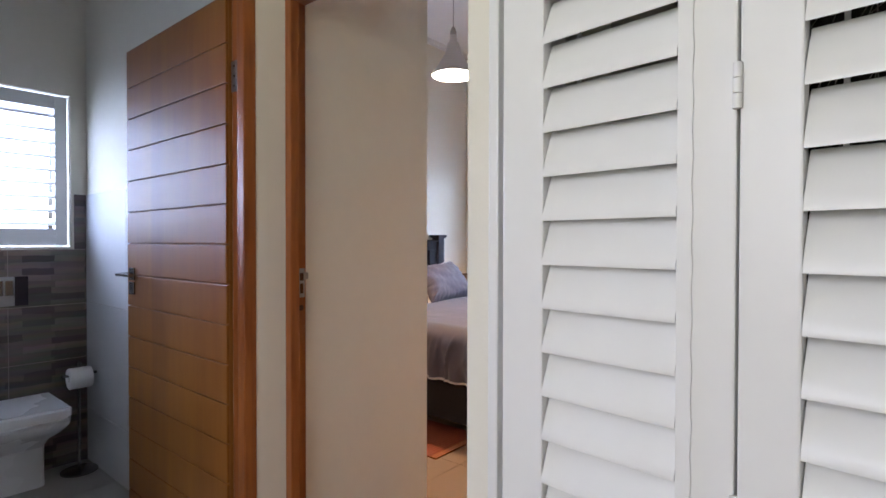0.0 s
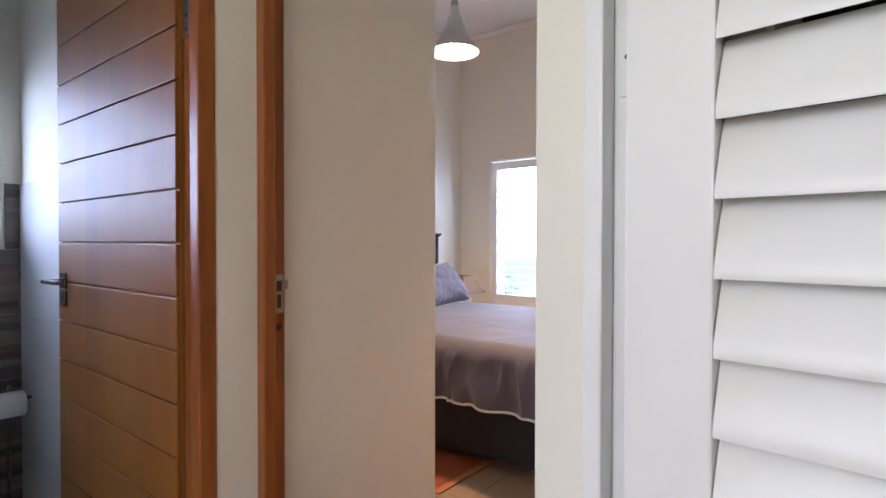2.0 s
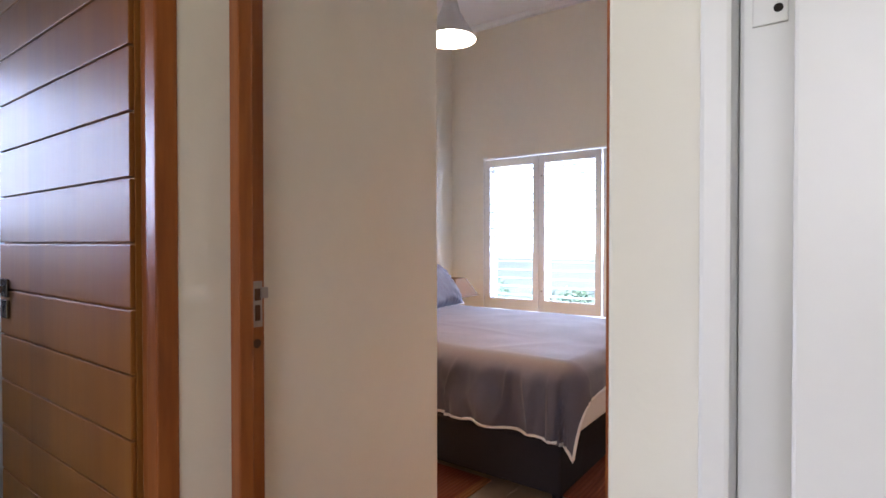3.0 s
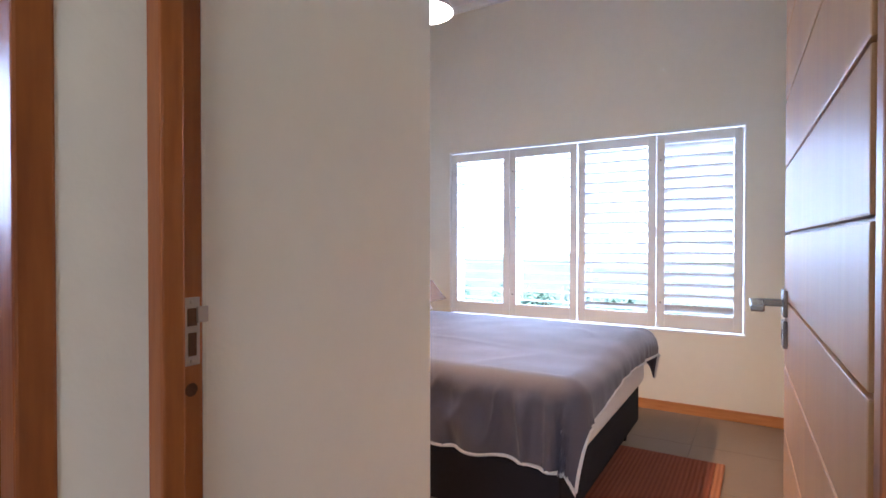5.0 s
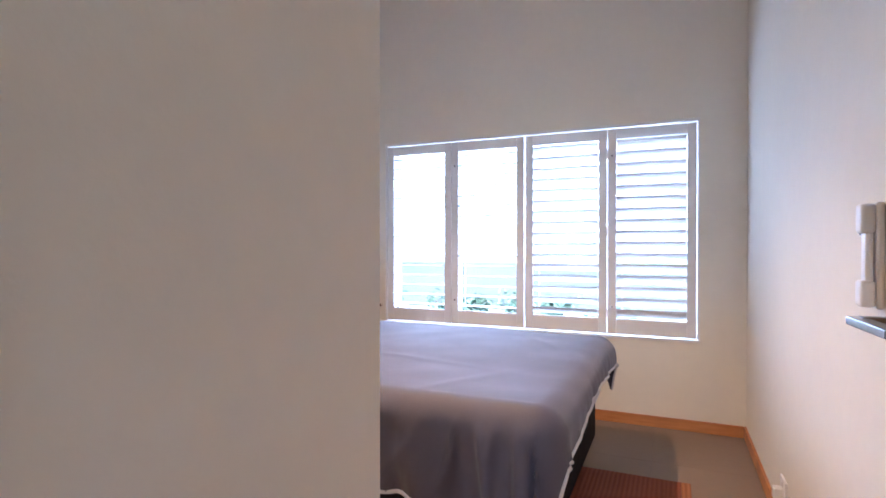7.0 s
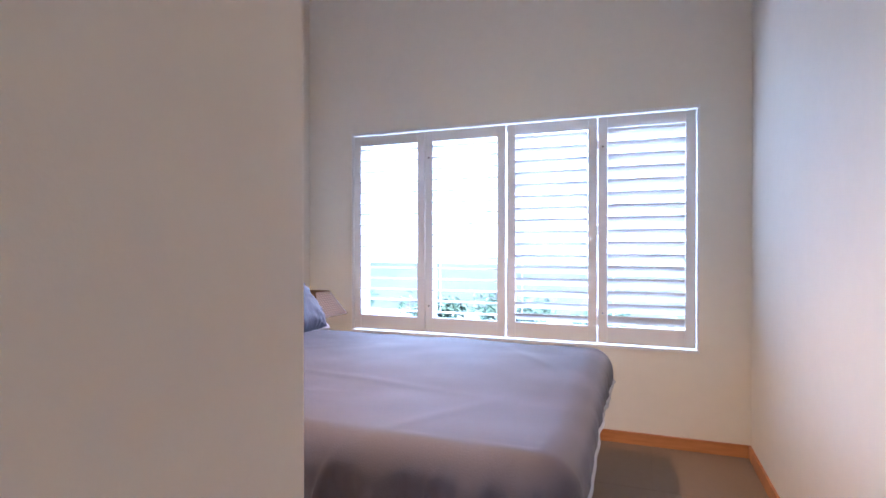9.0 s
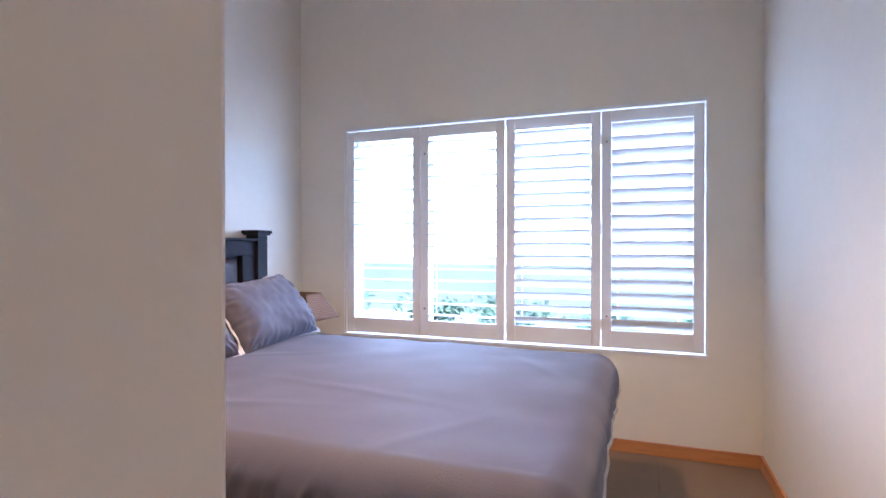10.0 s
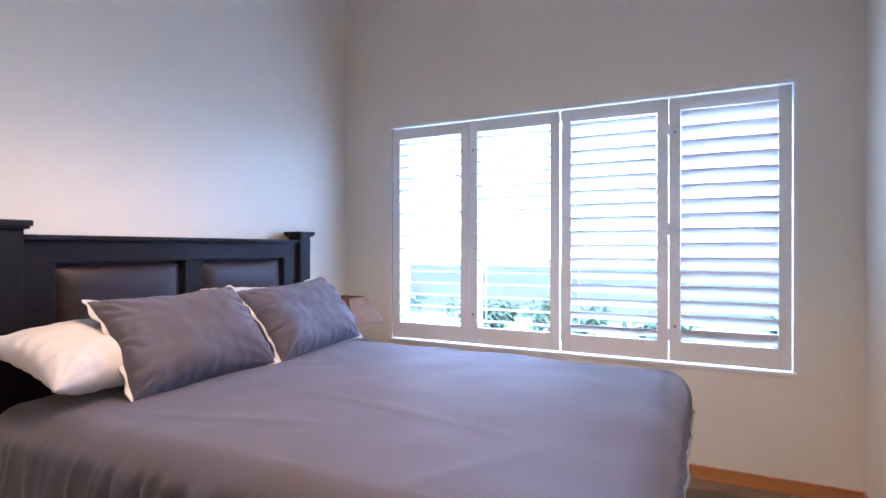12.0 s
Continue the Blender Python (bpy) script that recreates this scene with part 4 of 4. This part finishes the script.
# bathroom
def toilet():
    t = thing("toilet", pose(BATH_END + 0.015, 0.873, 0), "white ceramic toilet with its lid closed by the tiled wall", "toilet")
    ped = bmesh.new()
    levels = [(0.0, 0.0, 0.213, 0.142), (0.06, 0.0, 0.210, 0.140), (0.20, 0.0, 0.22, 0.139), (0.25, 0.0, 0.28, 0.146), (0.31, 0.0, 0.41, 0.164), (0.36, 0.0, 0.49, 0.177), (0.388, 0.0, 0.503, 0.180)]
    rings = []
    for z, x0, x1, hw in levels:
        pts = [(x0, -hw), (x1 - 0.03, -hw), (x1 - 0.008, -hw + 0.01), (x1, -hw + 0.03), (x1, hw - 0.03), (x1 - 0.008, hw - 0.01), (x1 - 0.03, hw), (x0, hw)]
        rings.append([ped.verts.new((x, y, z)) for x, y in pts])
    for a, b in zip(rings, rings[1:]):
        for i in range(8):
            ped.faces.new((a[i], a[(i + 1) % 8], b[(i + 1) % 8], b[i]))
    ped.faces.new(list(reversed(rings[0])))
    ped.faces.new(rings[-1])
    bmesh.ops.bevel(ped, geom=[e for e in ped.edges if abs(e.verts[0].co.z - e.verts[1].co.z) < 0.001 and e.verts[0].co.z > 0.38], offset=0.006, segments=2, affect="EDGES")
    part("bowl", ped, CERAMIC, t, "", 35)

    def slab(z0, z1, grow):
        bm = bmesh.new()
        hw, x1 = 0.180 + grow, 0.503 + grow
        pts = [(0.12, -hw), (x1 - 0.03, -hw), (x1 - 0.008, -hw + 0.01), (x1, -hw + 0.03), (x1, hw - 0.03), (x1 - 0.008, hw - 0.01), (x1 - 0.03, hw), (0.12, hw)]
        lo, hi = [bm.verts.new((x, y, z0)) for x, y in pts], [bm.verts.new((x, y, z1)) for x, y in pts]
        for i in range(8):
            bm.faces.new((lo[i], lo[(i + 1) % 8], hi[(i + 1) % 8], hi[i]))
        bm.faces.new(list(reversed(lo)))
        top = bm.faces.new(hi)
        bmesh.ops.bevel(bm, geom=list(top.edges), offset=0.010, segments=3, affect="EDGES")
        return bm
    part("seat", slab(0.390, 0.402, 0.0), CERAMIC, t, "", 35)
    part("lid", slab(0.405, 0.446, 0.002), CERAMIC, t, "closed white lid", 35)


toilet()


def flush_plate():
    t = thing("flush_plate", pose(BATH_END + 0.011, 0.875, 0.965), "steel flush plate with a dark end on the tiled wall", "flush plate")
    part("plate", box(0, 0.012, -0.12, 0.062, -0.075, 0.075, bevel=0.004), STEEL, t)
    part("side_panel", box(0, 0.013, 0.062, 0.118, -0.075, 0.075, bevel=0.004), material("dark_glossy_plastic", (0.03, 0.025, 0.035), 0.2, var=0.05), t, "dark glossy side panel")
    part("button", box(0.012, 0.017, -0.095, 0.015, -0.02, 0.055, bevel=0.003), CHROME, t, "chrome flush button")
    part("button", box(0.012, 0.017, 0.022, 0.056, -0.02, 0.055, bevel=0.003), CHROME, t, "chrome flush button")


flush_plate()


def roll_stand():
    t = thing("toilet_roll_stand", pose(-3.33, 1.175, 0), "chrome standing toilet roll holder on the bathroom floor", "toilet roll stand")
    part("base", lathe([(0.085, 0), (0.085, 0.008), (0.07, 0.014), (0.012, 0.018)], 32), CHROME, t, "", 40)
    part("pole", lathe([(0.008, 0.016), (0.008, 0.56)], 14), CHROME, t, "", 40)
    part("arm", add_tube(bmesh.new(), [(0, -0.075, 0.515), (0, 0.085, 0.515)], 0.007, 10), CHROME, t, "", 60)
    part("finial", lathe([(0.012, 0.56), (0.013, 0.575), (0.004, 0.585)], 14), CHROME, t, "", 40)
    r = thing("toilet_roll", pose(-3.318, 1.176, 0.500), "white toilet paper roll on the chrome stand", "toilet roll")
    bm = bmesh.new()
    prof = [(0.020, -0.05), (0.053, -0.05), (0.055, -0.047), (0.055, 0.047), (0.053, 0.05), (0.020, 0.05), (0.020, -0.05)]
    add_lathe(bm, prof, 32, caps=False)
    part("paper", bm, PAPER, r, "", 40, pose(0, 0, 0, 90, 0, 0))


roll_stand()

# bathroom tiles: ledgestone look on the window wall, pale grey on the side wall
ledge_tiles = tagged(new("tiling_bathroom_window"), "brown and grey ledgestone-look wall tiles below the bathroom window", "tiles", "", "structure")
rows_z = [(0.0, 0.28), (0.283, 0.578), (0.581, 0.877), (0.880, 1.176)]
for k, (z0, z1) in enumerate(rows_z):
    for y0, y1 in ((-0.300, 0.308), (0.311, 0.910), (0.913, BATH_Y - 0.006)):
        part("tile", box(BATH_END, BATH_END + 0.009, y0, y1, z0, z1, bevel=0.0012), LEDGE, ledge_tiles)
part("tile", box(BATH_END, BATH_END + 0.009, BW_Y1 + 0.012, BATH_Y - 0.006, 1.179, 1.480, bevel=0.0012), LEDGE, ledge_tiles)
part("grout_bed", boxes((BATH_END, BATH_END + 0.006, -0.3, BATH_Y, 0, 1.178), (BATH_END, BATH_END + 0.006, BW_Y1 + 0.012, BATH_Y, 1.178, 1.48)), TILEGROUT, ledge_tiles)
side_tiles = tagged(new("tiling_bathroom_side"), "large pale grey glazed wall tiles in the bathroom", "tiles", "", "structure")
part("grout_bed", box(BATH_END, BATH_X - 0.12, BATH_Y, BATH_Y + 0.1, 0, 1.48), TILEGROUT, side_tiles)
for x0, x1 in ((BATH_END + 0.006, -2.90), (-2.897, -2.30), (-2.297, BATH_X - 0.125)):
    for z0, z1 in ((0.0, 0.287), (0.290, 0.883), (0.886, 1.48)):
        part("tile", box(x0, x1, BATH_Y - 0.008, BATH_Y, z0, z1, bevel=0.0012), BATHTILE, side_tiles)

# garden outside the windows
solid("ground", boxes((-300, 300, -300, 300, -0.4, -0.15)), GRASS, "green lawn outside the windows", "ground")
# Pale slab added as a reflector, throwing daylight up to the bedroom ceiling.
solid("pavement_bounce_slab", boxes((-10, 6, 5.2, 11.5, -0.149, -0.11)), PAVING, "grey paved slab outside the bedroom window, added to bounce light indoors", "pavement")
sky_glow = bmesh.new()
for k in range(24):
    a0, a1 = radians(-70 + 140 * k / 24), radians(-70 + 140 * (k + 1) / 24)
    p, q = (-2.1 + 60 * math.sin(a0), 5 + 60 * math.cos(a0)), (-2.1 + 60 * math.sin(a1), 5 + 60 * math.cos(a1))
    sky_glow.faces.new([sky_glow.verts.new(c) for c in ((*p, -0.2), (*q, -0.2), (*q, 75), (*p, 75))])
solid("backdrop_sky", sky_glow, glowing("bright_hazy_sky", (0.55, 0.73, 1.0), 4.4), "bright hazy white sky beyond the garden", "backdrop")
solid("backdrop_garden_wall", boxes((-12, 7, 11.5, 11.75, -0.15, 0.85)), RENDERED, "pale rendered garden wall behind shrubs", "wall")


def shrub(x, y, r, h, seed):
    rng = random.Random(seed)
    t = thing("shrub", pose(x, y, -0.11), "leafy green garden shrub", "shrub", "garden shrubs")
    trunk = bmesh.new()
    tips = []
    for k in range(7):
        a = rng.uniform(0, 6.28)
        p = [(0, 0, 0)] + [(math.cos(a) * r * f * 0.8, math.sin(a) * r * f * 0.8, h * f * rng.uniform(0.8, 0.95)) for f in (0.4, 0.75, 1.0)]
        tips += p[1:]
        add_tube(trunk, p, 0.012, 5)
    part("stems", trunk, BARK, t, "", 60)
    verts, faces = [], []
    for k in range(520):
        c = Vector(rng.choice(tips)) + Vector((rng.gauss(0, r * 0.28), rng.gauss(0, r * 0.28), rng.gauss(0, h * 0.14)))
        if c.z < 0.05:
            continue
        q = Euler((rng.uniform(-0.9, 0.9), rng.uniform(-0.9, 0.9), rng.uniform(0, 6.28))).to_matrix()
        s = rng.uniform(0.05, 0.10)
        i = len(verts)
        for px, py, pz in ((-1, 0, 0), (0, 0.42, 0.12), (1, 0, -0.1), (0, -0.42, 0.12)):
            verts.append(c + q @ Vector((px * s, py * s, pz * s)))
        faces += [(i, i + 1, i + 2), (i, i + 2, i + 3)]
    me = bpy.data.meshes.new("crown")
    me.from_pydata(verts, [], faces)
    me.materials.append(LEAF)
    part("crown", me, LEAF, t)


for k, (x, y, r, h) in enumerate([(-5.9, 9.2, 0.55, 0.58), (-4.2, 8.8, 0.45, 0.48), (-3.0, 8.9, 0.5, 0.52), (-1.7, 8.7, 0.4, 0.40), (-0.4, 9.2, 0.5, 0.42), (0.9, 9.4, 0.5, 0.4), (-7.4, 9.5, 0.6, 0.6)]):
    shrub(x, y, r, h, k)

# dark thatch outside the hall window; added roof and end block sky glow
solid("wall_thatch", boxes((-0.499, 2.7, 1.80, 2.0, -0.15, 2.9), (2.6, 2.7, 1.35, 1.80, -0.15, 2.9), (-0.499, 2.7, 1.341, 2.0, 2.9, 3.0)), THATCH, "dark weathered thatch screen outside the hall window, boxed in against sky glow", "wall")
straw = bmesh.new()
for k in range(900):
    x, z, n = random.uniform(-0.3, 1.2), random.uniform(0.9, 2.6), random.uniform(0.08, 0.22)
    a = random.gauss(1.05, 0.35)
    dx, dz, w = math.cos(a) * n, math.sin(a) * n, 0.0013
    straw.faces.new([straw.verts.new(p) for p in ((x - w, 1.797, z), (x + w, 1.797, z), (x + dx + w, 1.792, z + dz), (x + dx - w, 1.792, z + dz))])
tagged(solid("thatch_straw", straw, STRAW, "loose pale straws in the dark thatch", "straw"), kind="stuff")

# floor tiles last
def tile_floor(name, x0, x1, y0, y1, size, mat, label):
    t = tagged(new(name), label, "floor tiles", "", "structure")
    me = {}
    y = y0
    while y < y1 - 0.01:
        ye = min(y + size, y1)
        x = x0
        while x < x1 - 0.01:
            xe = min(x + size, x1)
            key = (round(xe - x, 3), round(ye - y, 3))
            if key not in me:
                me[key] = mesh_of("tile", box(0.0006, key[0] - 0.0006, 0.0006, key[1] - 0.0006, -0.010, 0, bevel=0.0005, seg=1), mat)
            part("tile", me[key], mat, t, "", None, pose(x, y, 0))
            x = xe
        y = ye


tile_floor("floor_tiles_bedroom", LEFT_X, RIGHT_X, HALL_Y + 0.13, WIN_Y, 0.6, FLOORTILE, "large beige floor tiles in the bedroom")
tile_floor("floor_tiles_hall", BATH_X, 2.6, -1.8, HALL_Y + 0.13, 0.6, FLOORTILE, "large beige floor tiles in the hall")
tile_floor("floor_tiles_bathroom", BATH_END, BATH_X, -1.8, BATH_Y, 0.45, BATHFLOOR, "grey floor tiles in the bathroom")
